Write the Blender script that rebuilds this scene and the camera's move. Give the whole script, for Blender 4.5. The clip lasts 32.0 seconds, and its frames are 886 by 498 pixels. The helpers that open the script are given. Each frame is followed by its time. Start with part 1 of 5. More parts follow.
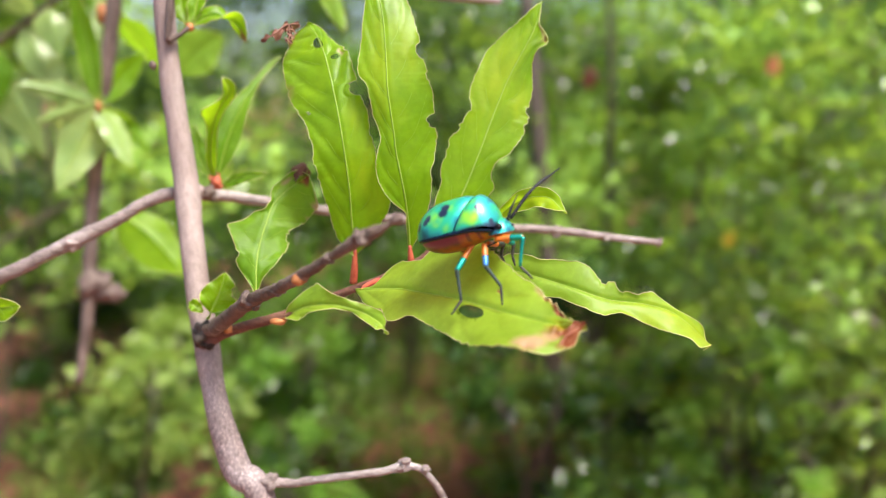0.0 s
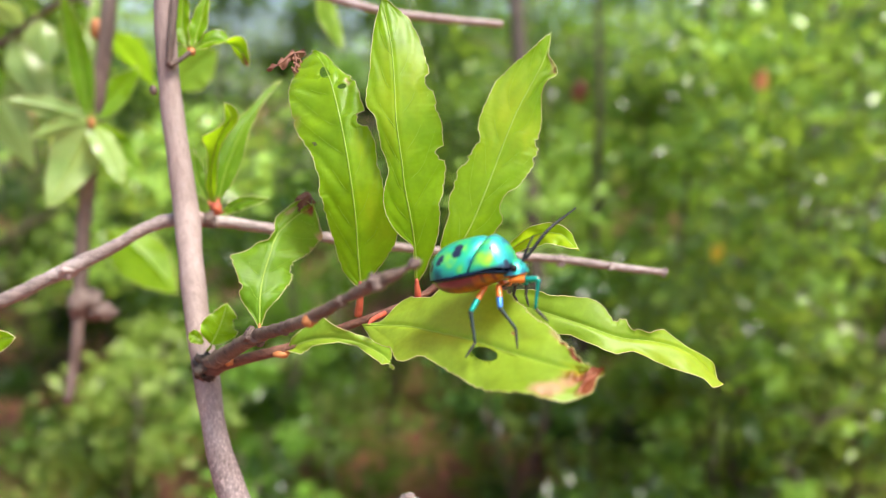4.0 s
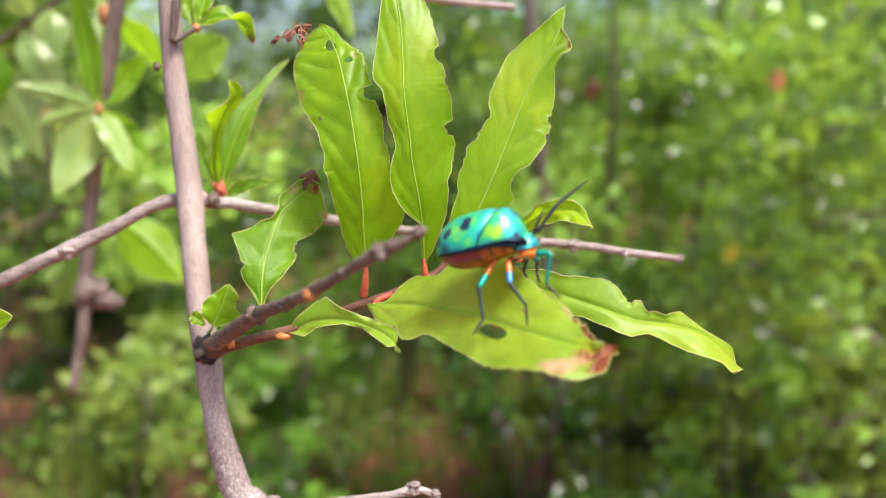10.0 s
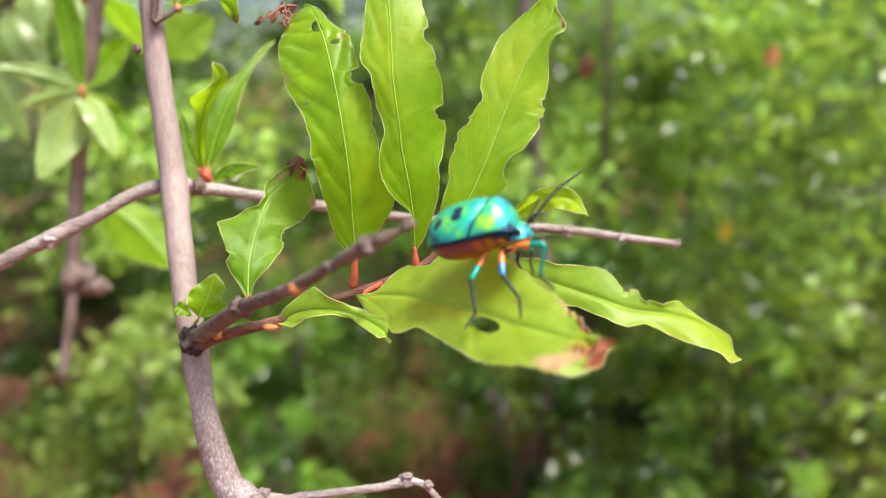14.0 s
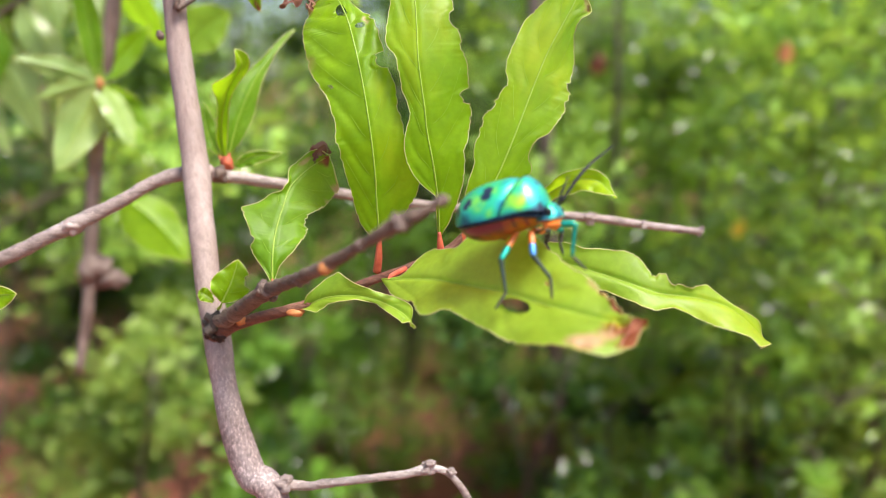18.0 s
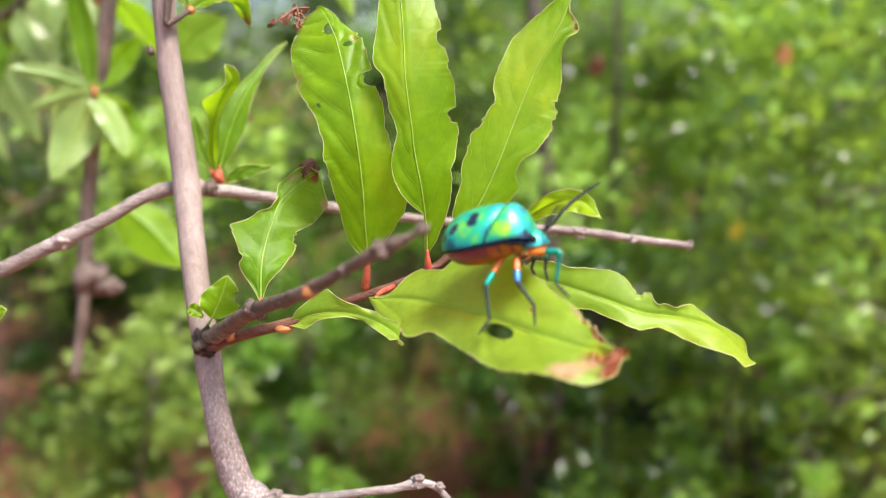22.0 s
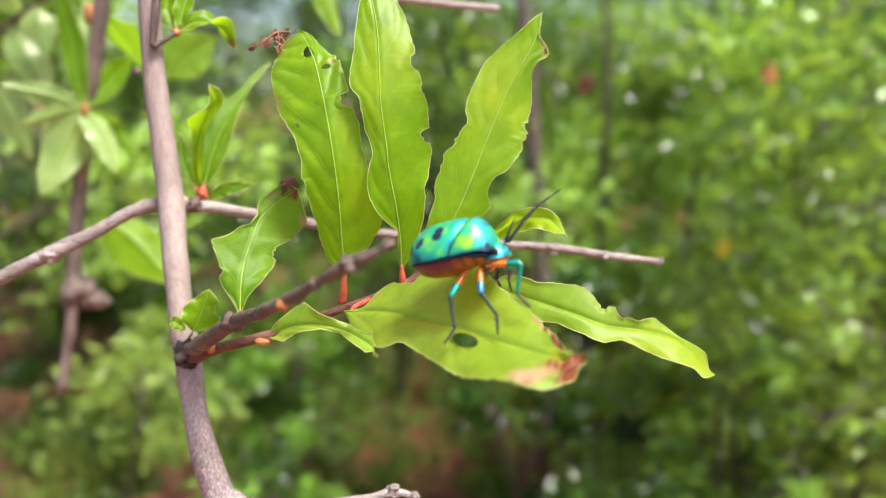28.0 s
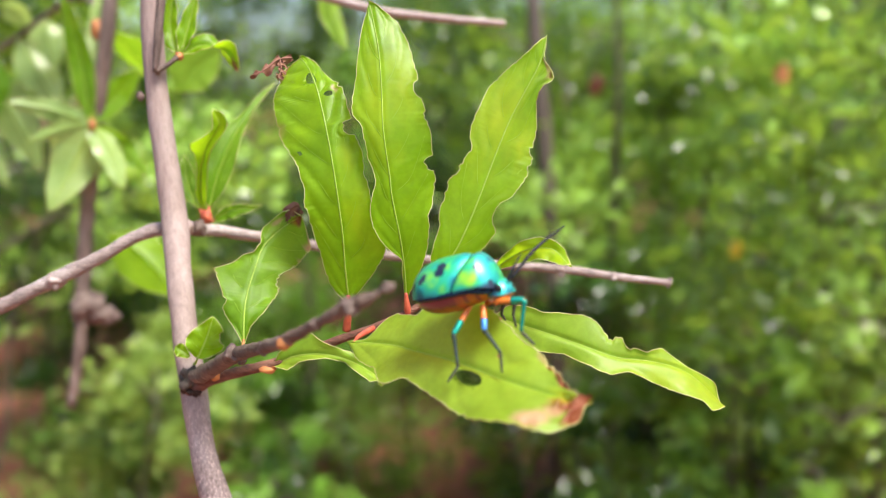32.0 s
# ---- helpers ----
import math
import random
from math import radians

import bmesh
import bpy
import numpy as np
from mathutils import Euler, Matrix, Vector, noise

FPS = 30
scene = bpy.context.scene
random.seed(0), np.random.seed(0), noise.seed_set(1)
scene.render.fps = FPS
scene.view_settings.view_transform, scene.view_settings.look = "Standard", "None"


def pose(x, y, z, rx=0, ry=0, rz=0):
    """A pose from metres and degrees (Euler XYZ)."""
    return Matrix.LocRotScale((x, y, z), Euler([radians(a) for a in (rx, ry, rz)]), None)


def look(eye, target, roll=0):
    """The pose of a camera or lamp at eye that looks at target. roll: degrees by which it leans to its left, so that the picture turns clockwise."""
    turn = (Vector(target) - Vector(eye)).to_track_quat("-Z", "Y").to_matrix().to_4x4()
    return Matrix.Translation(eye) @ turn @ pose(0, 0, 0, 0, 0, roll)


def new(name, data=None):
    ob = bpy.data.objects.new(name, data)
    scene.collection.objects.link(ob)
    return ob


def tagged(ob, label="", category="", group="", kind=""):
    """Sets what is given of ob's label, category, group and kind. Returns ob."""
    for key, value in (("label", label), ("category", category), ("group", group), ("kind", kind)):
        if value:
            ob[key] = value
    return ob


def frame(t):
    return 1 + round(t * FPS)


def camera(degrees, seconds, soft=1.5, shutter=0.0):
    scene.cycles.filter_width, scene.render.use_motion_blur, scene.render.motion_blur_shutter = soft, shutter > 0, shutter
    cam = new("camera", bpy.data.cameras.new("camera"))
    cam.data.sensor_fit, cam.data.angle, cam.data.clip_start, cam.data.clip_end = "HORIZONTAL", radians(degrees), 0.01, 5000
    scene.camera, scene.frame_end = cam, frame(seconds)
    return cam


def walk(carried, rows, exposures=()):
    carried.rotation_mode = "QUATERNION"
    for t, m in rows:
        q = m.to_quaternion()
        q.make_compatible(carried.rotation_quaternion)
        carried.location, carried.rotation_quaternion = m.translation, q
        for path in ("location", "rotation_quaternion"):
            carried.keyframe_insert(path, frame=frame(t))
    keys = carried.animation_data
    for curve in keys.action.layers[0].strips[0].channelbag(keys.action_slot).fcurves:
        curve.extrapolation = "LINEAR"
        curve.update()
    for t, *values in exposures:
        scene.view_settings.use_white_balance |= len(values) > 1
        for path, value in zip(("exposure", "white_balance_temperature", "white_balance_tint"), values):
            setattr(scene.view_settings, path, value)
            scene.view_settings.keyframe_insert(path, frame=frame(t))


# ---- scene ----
# One shrub twig with a jewel bug on it, seen from a hand's width, before a thicket.
cam = camera(60, 32.0, soft=0.8)
cam.data.dof.use_dof = True
cam.data.dof.focus_distance = 0.117
cam.data.dof.aperture_fstop = 13.0
cam.data.dof.aperture_blades = 0
PATH = [
    (0, pose(0.00268, -0.00593, 0.99967, 78.752, 0.804, 0.232)),
    (0.5, pose(0.00111, -0.00531, 0.99960, 78.893, 0.838, 0.171)),
    (1, pose(0.00000, -0.00434, 0.99986, 78.899, 0.781, 0.046)),
    (1.5, pose(-0.00040, -0.00347, 1.00022, 78.974, 0.764, -0.193)),
    (2, pose(-0.00032, -0.00319, 1.00066, 79.047, 0.691, -0.431)),
    (2.5, pose(-0.00032, -0.00294, 1.00143, 79.085, 0.619, -0.673)),
    (3, pose(-0.00045, -0.00289, 1.00232, 79.311, 0.527, -1.059)),
    (3.5, pose(-0.00071, -0.00319, 1.00343, 79.244, 0.334, -1.029)),
    (5.5, pose(-0.00130, -0.00190, 1.00387, 79.244, 0.195, 0.086)),
    (6, pose(-0.00059, -0.00118, 1.00291, 79.362, 0.149, 0.074)),
    (6.5, pose(0.00001, -0.00054, 1.00203, 79.582, 0.040, 0.044)),
    (7, pose(0.00029, -0.00015, 1.00122, 79.957, -0.093, -0.034)),
    (7.5, pose(0.00044, 0.00014, 1.00065, 80.051, -0.320, -0.083)),
    (8, pose(0.00025, 0.00017, 1.00029, 79.973, -0.283, -0.073)),
    (8.5, pose(0.00013, -0.00006, 1.00009, 79.889, -0.198, 0.122)),
    (9, pose(0.00000, 0.00000, 1.00000, 79.836, -0.022, 0.199)),
    (9.5, pose(-0.00017, 0.00013, 0.99960, 79.685, -0.096, 0.179)),
    (10, pose(-0.00038, 0.00033, 0.99915, 79.469, -0.081, 0.180)),
    (10.5, pose(-0.00060, 0.00077, 0.99905, 78.895, -0.059, 0.089)),
    (11, pose(-0.00062, 0.00108, 0.99918, 78.500, 0.009, 0.089)),
    (11.5, pose(-0.00077, 0.00119, 0.99924, 77.801, 0.255, 0.193)),
    (12, pose(-0.00106, 0.00132, 0.99936, 77.528, 0.405, 0.331)),
    (12.5, pose(-0.00123, 0.00169, 0.99915, 77.694, 0.222, 0.275)),
    (13, pose(-0.00099, 0.00190, 0.99948, 77.876, 0.127, 0.205)),
    (13.5, pose(-0.00046, 0.00263, 0.99988, 77.874, 0.116, -0.010)),
    (14, pose(0.00005, 0.00386, 1.00010, 77.822, 0.181, -0.322)),
    (14.5, pose(0.00007, 0.00413, 0.99970, 77.725, 0.178, -0.194)),
    (16.5, pose(-0.00236, 0.00418, 0.99757, 77.818, 0.226, 0.277)),
    (17, pose(-0.00290, 0.00376, 0.99742, 77.820, 0.231, 0.465)),
    (17.5, pose(-0.00313, 0.00389, 0.99709, 77.758, 0.148, 0.436)),
    (18, pose(-0.00254, 0.00401, 0.99763, 77.835, 0.281, 0.286)),
    (18.5, pose(-0.00181, 0.00355, 0.99823, 77.830, 0.387, 0.326)),
    (19, pose(-0.00126, 0.00358, 0.99852, 77.818, 0.398, 0.304)),
    (19.5, pose(-0.00083, 0.00408, 0.99865, 77.759, 0.327, 0.142)),
    (20, pose(-0.00016, 0.00408, 0.99969, 77.635, 0.332, 0.112)),
    (20.5, pose(-0.00060, 0.00227, 1.00246, 77.274, -0.162, 0.109)),
    (21, pose(-0.00028, 0.00095, 1.00424, 77.032, -0.036, 0.422)),
    (21.5, pose(-0.00053, 0.00178, 1.00387, 77.211, 0.160, 0.294)),
    (22, pose(-0.00051, 0.00411, 1.00071, 77.691, 0.250, 0.327)),
    (22.5, pose(-0.00011, 0.00469, 0.99941, 77.829, 0.183, 0.444)),
    (23, pose(0.00011, 0.00399, 1.00011, 77.886, 0.121, 0.413)),
    (23.5, pose(0.00008, 0.00313, 1.00094, 77.944, 0.145, 0.267)),
    (24, pose(-0.00044, 0.00231, 1.00092, 78.046, 0.025, 0.225)),
    (24.5, pose(-0.00039, 0.00266, 1.00000, 78.259, 0.142, 0.163)),
    (25, pose(-0.00042, 0.00234, 0.99975, 78.411, 0.077, -0.013)),
    (25.5, pose(-0.00022, 0.00114, 1.00060, 78.468, -0.045, 0.033)),
    (27.5, pose(0.00196, -0.00026, 1.00124, 78.909, -0.018, -0.009)),
    (28, pose(0.00262, -0.00017, 1.00148, 78.900, -0.044, -0.137)),
    (28.5, pose(0.00389, -0.00070, 1.00190, 78.849, 0.022, 0.083)),
    (29, pose(0.00515, -0.00091, 1.00263, 78.953, 0.012, 0.269)),
    (29.5, pose(0.00578, -0.00097, 1.00378, 79.005, 0.143, 0.332)),
    (30, pose(0.00525, -0.00075, 1.00449, 79.069, 0.155, 0.412)),
    (30.5, pose(0.00431, -0.00055, 1.00458, 79.118, 0.286, 0.597)),
    (31, pose(0.00337, 0.00036, 1.00436, 79.090, 0.218, 0.602)),
    (31.5, pose(0.00314, 0.00135, 1.00462, 78.963, 0.284, 0.629)),
    (32, pose(0.00381, 0.00217, 1.00587, 78.754, 0.486, 0.675)),
]
walk(cam, PATH, [(0, 1.72), (32, 1.72)])

# ---------------------------------------------------------------- light
world = bpy.data.worlds.new("sky")
scene.world = world
world.use_nodes = True
sky = world.node_tree.nodes.new("ShaderNodeTexSky")
sky.sky_type, sky.sun_disc = "NISHITA", False
SUN_EL, SUN_AZ = 64.0, 130.0          # degrees up; degrees from +y towards +x
sky.sun_elevation, sky.sun_rotation = radians(SUN_EL), radians(SUN_AZ)
sky.air_density, sky.dust_density = 1.0, 3.0
world.node_tree.links.new(sky.outputs[0], world.node_tree.nodes["Background"].inputs[0])
world.node_tree.nodes["Background"].inputs[1].default_value = 0.10
sun = new("sun", bpy.data.lights.new("sun", "SUN"))
sun.data.energy, sun.data.angle, sun.data.color = 2.8, radians(18), (1.0, 0.94, 0.84)
el, az = radians(SUN_EL), radians(SUN_AZ)
sun_way = Vector((math.sin(az) * math.cos(el), math.cos(az) * math.cos(el), math.sin(el)))
sun.matrix_world = look(sun_way * 5, (0, 0, 0))


# ---------------------------------------------------------------- materials
def material(name):
    m = bpy.data.materials.new(name)
    m.use_nodes = True
    nt = m.node_tree
    return m, nt, nt.nodes["Principled BSDF"], nt.nodes["Material Output"]


def node(nt, kind, **values):
    n = nt.nodes.new(kind)
    for key, value in values.items():
        if key in n.inputs:
            n.inputs[key].default_value = value
    return n


def mixed(nt, factor, a, b, blend="MIX"):
    """A colour mix; factor, a and b are sockets or values."""
    n = nt.nodes.new("ShaderNodeMix")
    n.data_type, n.blend_type = "RGBA", blend
    for i, v in ((0, factor), (6, a), (7, b)):
        if isinstance(v, bpy.types.NodeSocket):
            nt.links.new(v, n.inputs[i])
        else:
            n.inputs[i].default_value = v if i == 0 else (*v, 1)
    return n.outputs[2]


def ramped(nt, source, stops):
    n = nt.nodes.new("ShaderNodeValToRGB")
    e = n.color_ramp.elements
    while len(e) < len(stops):
        e.new(0.5)
    for k, (p, c) in zip(e, stops):
        k.position, k.color = p, (*c, 1)
    nt.links.new(source, n.inputs[0])
    return n.outputs[0]


def grain(nt, scale, detail=4, rough=0.6, stretch=None):
    tc = nt.nodes.new("ShaderNodeTexCoord")
    n = node(nt, "ShaderNodeTexNoise", Scale=scale, Detail=detail, Roughness=rough)
    if stretch:
        mp = nt.nodes.new("ShaderNodeMapping")
        mp.inputs["Scale"].default_value = stretch
        nt.links.new(tc.outputs["Object"], mp.inputs[0])
        nt.links.new(mp.outputs[0], n.inputs["Vector"])
    else:
        nt.links.new(tc.outputs["Object"], n.inputs["Vector"])
    return n.outputs[0]


def bumped(nt, bsdf, height, distance, strength=0.6):
    b = node(nt, "ShaderNodeBump", Strength=strength, Distance=distance)
    nt.links.new(height, b.inputs["Height"])
    nt.links.new(b.outputs[0], bsdf.inputs["Normal"])


def leaf_material(name, dark, light, glow, through_part=0.5, rough=0.4, worn=True, far=False, gloss=0.32):
    """Leaf tissue: a glossy skin that also lets light through; the attribute 'dry' turns it brown."""
    m, nt, p, out = material(name)
    if far:
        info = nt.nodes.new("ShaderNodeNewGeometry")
        # a low clump tone paints the leaves near-black, as in a shaded gap
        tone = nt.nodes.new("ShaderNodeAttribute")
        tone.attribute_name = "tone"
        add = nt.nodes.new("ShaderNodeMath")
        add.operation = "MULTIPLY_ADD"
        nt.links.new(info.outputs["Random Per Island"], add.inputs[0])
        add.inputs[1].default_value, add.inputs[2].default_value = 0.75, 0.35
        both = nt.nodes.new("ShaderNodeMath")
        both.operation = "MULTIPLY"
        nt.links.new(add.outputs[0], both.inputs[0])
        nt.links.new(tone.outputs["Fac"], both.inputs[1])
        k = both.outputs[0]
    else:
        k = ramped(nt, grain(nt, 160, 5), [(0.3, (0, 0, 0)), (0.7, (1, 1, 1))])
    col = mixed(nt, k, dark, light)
    thr = mixed(nt, k, tuple(v * 0.75 for v in glow), glow)
    if worn:
        mott = ramped(nt, grain(nt, 900, 3), [(0.35, (0.86, 0.86, 0.86)), (0.65, (1.08, 1.08, 1.08))])
        col = mixed(nt, 1.0, col, mott, "MULTIPLY")
        tc = nt.nodes.new("ShaderNodeTexCoord")
        net = node(nt, "ShaderNodeTexVoronoi", Scale=620.0)
        net.feature = "DISTANCE_TO_EDGE"
        nt.links.new(tc.outputs["Object"], net.inputs["Vector"])
        lines = ramped(nt, net.outputs["Distance"], [(0.0, (1.12, 1.09, 1.06)), (0.06, (0.98, 0.98, 0.98)), (0.5, (0.93, 0.94, 0.93))])
        col = mixed(nt, 1.0, col, lines, "MULTIPLY")
        blot = ramped(nt, grain(nt, 60, 4), [(0.35, (0.80, 0.88, 0.9)), (0.6, (1.06, 1.04, 1.0))])
        col = mixed(nt, 1.0, col, blot, "MULTIPLY")
        at = nt.nodes.new("ShaderNodeAttribute")
        at.attribute_name = "dry"
        brown = ramped(nt, grain(nt, 700, 5), [(0.3, (0.09, 0.02, 0.010)), (0.5, (0.27, 0.075, 0.036)), (0.72, (0.42, 0.19, 0.11))])
        col = mixed(nt, at.outputs["Fac"], col, brown)
        thr = mixed(nt, at.outputs["Fac"], thr, (0.30, 0.13, 0.06))
        for key, tone, shine in (("bleach", [(0.3, (0.34, 0.12, 0.075)), (0.5, (0.44, 0.25, 0.16)), (0.7, (0.50, 0.36, 0.20))], (0.55, 0.38, 0.18)),
                                 ("lime", [(0.3, (0.30, 0.40, 0.006)), (0.7, (0.40, 0.50, 0.012))], (0.75, 0.82, 0.02))):
            at = nt.nodes.new("ShaderNodeAttribute")
            at.attribute_name = key
            col = mixed(nt, at.outputs["Fac"], col, ramped(nt, grain(nt, 420, 4), tone))
            thr = mixed(nt, at.outputs["Fac"], thr, shine)
        cells = nt.nodes.new("ShaderNodeMath")
        cells.operation = "MULTIPLY_ADD"
        nt.links.new(net.outputs["Distance"], cells.inputs[0])
        cells.inputs[1].default_value = 0.8
        nt.links.new(grain(nt, 1400, 4), cells.inputs[2])
        bumped(nt, p, cells.outputs[0], 0.00015, 0.22)
    nt.links.new(col, p.inputs["Base Color"])
    p.inputs["Roughness"].default_value = rough
    p.inputs["Specular IOR Level"].default_value = gloss
    t = nt.nodes.new("ShaderNodeBsdfTranslucent")
    nt.links.new(thr, t.inputs[0])
    mix = nt.nodes.new("ShaderNodeMixShader")
    mix.inputs[0].default_value = through_part
    nt.links.new(p.outputs[0], mix.inputs[1])
    nt.links.new(t.outputs[0], mix.inputs[2])
    nt.links.new(mix.outputs[0], out.inputs[0])
    return m


def plain_material(name, dark, light, scale, rough=0.6, metal=0.0, bump=0.0003, stretch=None, coat=0.0):
    m, nt, p, out = material(name)
    g = grain(nt, scale, 5, 0.65, stretch)
    nt.links.new(ramped(nt, g, [(0.3, dark), (0.7, light)]), p.inputs["Base Color"])
    p.inputs["Roughness"].default_value, p.inputs["Metallic"].default_value = rough, metal
    p.inputs["Coat Weight"].default_value = coat
    if bump:
        bumped(nt, p, g, bump)
    return m


M_LEAF = leaf_material("leaf_green", (0.110, 0.240, 0.003), (0.185, 0.350, 0.005), (0.52, 0.82, 0.010), 0.48, 0.38, gloss=0.27)
M_LEAF_PALE = leaf_material("leaf_pale_green", (0.155, 0.285, 0.016), (0.225, 0.38, 0.034), (0.52, 0.80, 0.05), 0.47, 0.42, gloss=0.3)
M_LEAF_SOFT = leaf_material("leaf_soft_pale", (0.20, 0.32, 0.08), (0.32, 0.44, 0.15), (0.52, 0.70, 0.14), 0.42, 0.3, gloss=0.5)
M_LEAF_SIDE = leaf_material("leaf_deep_green", (0.082, 0.195, 0.005), (0.13, 0.27, 0.010), (0.38, 0.66, 0.02), 0.45, 0.45, gloss=0.25)
M_SIDE_VEIN = leaf_material("leaf_side_vein", (0.20, 0.36, 0.02), (0.29, 0.45, 0.04), (0.52, 0.76, 0.05), 0.45, worn=False)
M_VEIN = leaf_material("leaf_vein", (0.30, 0.44, 0.06), (0.40, 0.54, 0.10), (0.60, 0.78, 0.10), 0.45, worn=False)
M_RIM = leaf_material("leaf_rim", (0.24, 0.17, 0.05), (0.78, 0.78, 0.36), (0.8, 0.85, 0.3), 0.3, worn=False)
M_DRY = leaf_material("leaf_dry", (0.07, 0.022, 0.014), (0.24, 0.11, 0.07), (0.22, 0.09, 0.05), 0.2, 0.7, worn=False)
M_YELLOW = leaf_material("leaf_yellow", (0.46, 0.36, 0.02), (0.62, 0.52, 0.06), (0.65, 0.58, 0.05), 0.3, 0.5, worn=False)
M_PETIOLE = plain_material("petiole_red", (0.20, 0.010, 0.010), (0.50, 0.12, 0.05), 320, 0.6)
M_BUD = plain_material("bud_orange", (0.24, 0.075, 0.02), (0.46, 0.19, 0.06), 500, 0.6)


def bark_material(name, dark, mid, light, level=False, smooth=False):
    m, nt, p, out = material(name)
    a, b, d = grain(nt, 130, 6, 0.6, (0.4, 0.4, 1) if level else (1, 1, 0.35)), grain(nt, 1500, 5, 0.7, (0.25, 0.3, 1) if level else (1, 1, 0.2)), grain(nt, 2400, 4, 0.7, (0.6, 0.6, 1) if level else (1, 1, 0.6))
    c = ramped(nt, a, [(0.25, dark), (0.5, mid), (0.75, light)])
    low = 0.78 if smooth else 0.5
    streak = ramped(nt, b, [(0.34, (low, low * 0.97, low * 0.95)), (0.5, (0.97, 0.97, 0.97)), (0.65, (1.08, 1.08, 1.08))])
    fleck = ramped(nt, d, [(0.54, (1, 1, 1)), (0.64, (1.12, 1.12, 1.13) if smooth else (1.5, 1.5, 1.52))])
    c = mixed(nt, 1.0, mixed(nt, 1.0, c, streak, "MULTIPLY"), fleck, "MULTIPLY")
    if smooth:
        # old bark low on the stem: pale cracked skin in fine flakes
        tc = nt.nodes.new("ShaderNodeTexCoord")
        sep = nt.nodes.new("ShaderNodeSeparateXYZ")
        nt.links.new(tc.outputs["Object"], sep.inputs[0])
        age = node(nt, "ShaderNodeMapRange")
        for key, value in (("From Min", -0.078), ("From Max", -0.098)):
            age.inputs[key].default_value = value
        nt.links.new(sep.outputs["Z"], age.inputs[0])
        flakes = grain(nt, 2300, 3, 0.6, (1, 1, 0.5))
        skin = ramped(nt, flakes, [(0.36, (0.50, 0.50, 0.53)), (0.48, (0.74, 0.75, 0.79)), (0.56, (0.86, 0.87, 0.92)), (0.64, (1.45, 1.48, 1.55))])
        c = mixed(nt, age.outputs[0], c, mixed(nt, 1.0, c, skin, "MULTIPLY"))
    nt.links.new(c, p.inputs["Base Color"])
    p.inputs["Roughness"].default_value = 0.6
    s = nt.nodes.new("ShaderNodeMath")
    nt.links.new(a, s.inputs[0]), nt.links.new(b, s.inputs[1])
    bumped(nt, p, s.outputs[0], 0.0004 if smooth else 0.0008, 0.6 if smooth else 0.9)
    return m


M_BARK = bark_material("bark_grey", (0.185, 0.13, 0.118), (0.28, 0.208, 0.19), (0.38, 0.31, 0.295), smooth=True)
M_BARK_SIDE = bark_material("bark_grey_side", (0.15, 0.11, 0.10), (0.26, 0.20, 0.185), (0.40, 0.345, 0.33), True)
M_BARK_TWIG = bark_material("bark_brown_twig", (0.042, 0.025, 0.017), (0.115, 0.075, 0.053), (0.26, 0.195, 0.155), True)
M_BARK_DARK = bark_material("bark_brown", (0.05, 0.031, 0.025), (0.115, 0.076, 0.062), (0.23, 0.17, 0.145))
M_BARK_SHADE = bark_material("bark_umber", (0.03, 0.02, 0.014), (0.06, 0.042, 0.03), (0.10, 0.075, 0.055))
M_BARK_BLACK = bark_material("bark_black", (0.02, 0.013, 0.01), (0.04, 0.026, 0.02), (0.07, 0.05, 0.04))
M_BARK_BLACK.node_tree.nodes["Principled BSDF"].inputs["Specular IOR Level"].default_value = 0.1
M_BARK_RED = bark_material("bark_reddish", (0.08, 0.026, 0.015), (0.145, 0.054, 0.032), (0.22, 0.105, 0.067), True)


# ---------------------------------------------------------------- mesh helpers
# The twig is laid out in centimetres to the right, away and up, in a frame that leans with the stem.
FRAME = pose(0, 0, 1.0, -10)


def spot(p):
    return FRAME @ (Vector(p) * 0.01)


def along(points, s):
    """A smooth curve through evenly counted points, at s from 0 to 1."""
    n = len(points) - 1
    f = min(max(s, 0.0), 1.0) * n
    i = min(int(f), n - 1)
    t = f - i
    p1, p2 = points[i], points[i + 1]
    p0 = points[i - 1] if i > 0 else p1 * 2 - p2
    p3 = points[i + 2] if i + 2 <= n else p2 * 2 - p1
    return 0.5 * ((2 * p1) + (p2 - p0) * t + (2 * p0 - 5 * p1 + 4 * p2 - p3) * t * t + (3 * p1 - p0 - 3 * p2 + p3) * t ** 3)


def mesh_part(name, verts, faces, mat, parent=None, label="", origin=None, smooth=True):
    me = bpy.data.meshes.new(name)
    o = Vector(origin) if origin is not None else Vector((0, 0, 0))
    me.from_pydata([tuple(Vector(v) - o) for v in verts], [], faces)
    me.materials.append(mat)
    if smooth:
        me.polygons.foreach_set("use_smooth", [True] * len(me.polygons))
    ob = new(name, me)
    ob.location = o
    if parent is not None:
        ob.parent = parent
        up = Vector((0, 0, 0))
        q = parent
        while q is not None:
            up += q.location
            q = q.parent
        ob.location = o - up
    if label:
        ob["label"] = label
    return ob


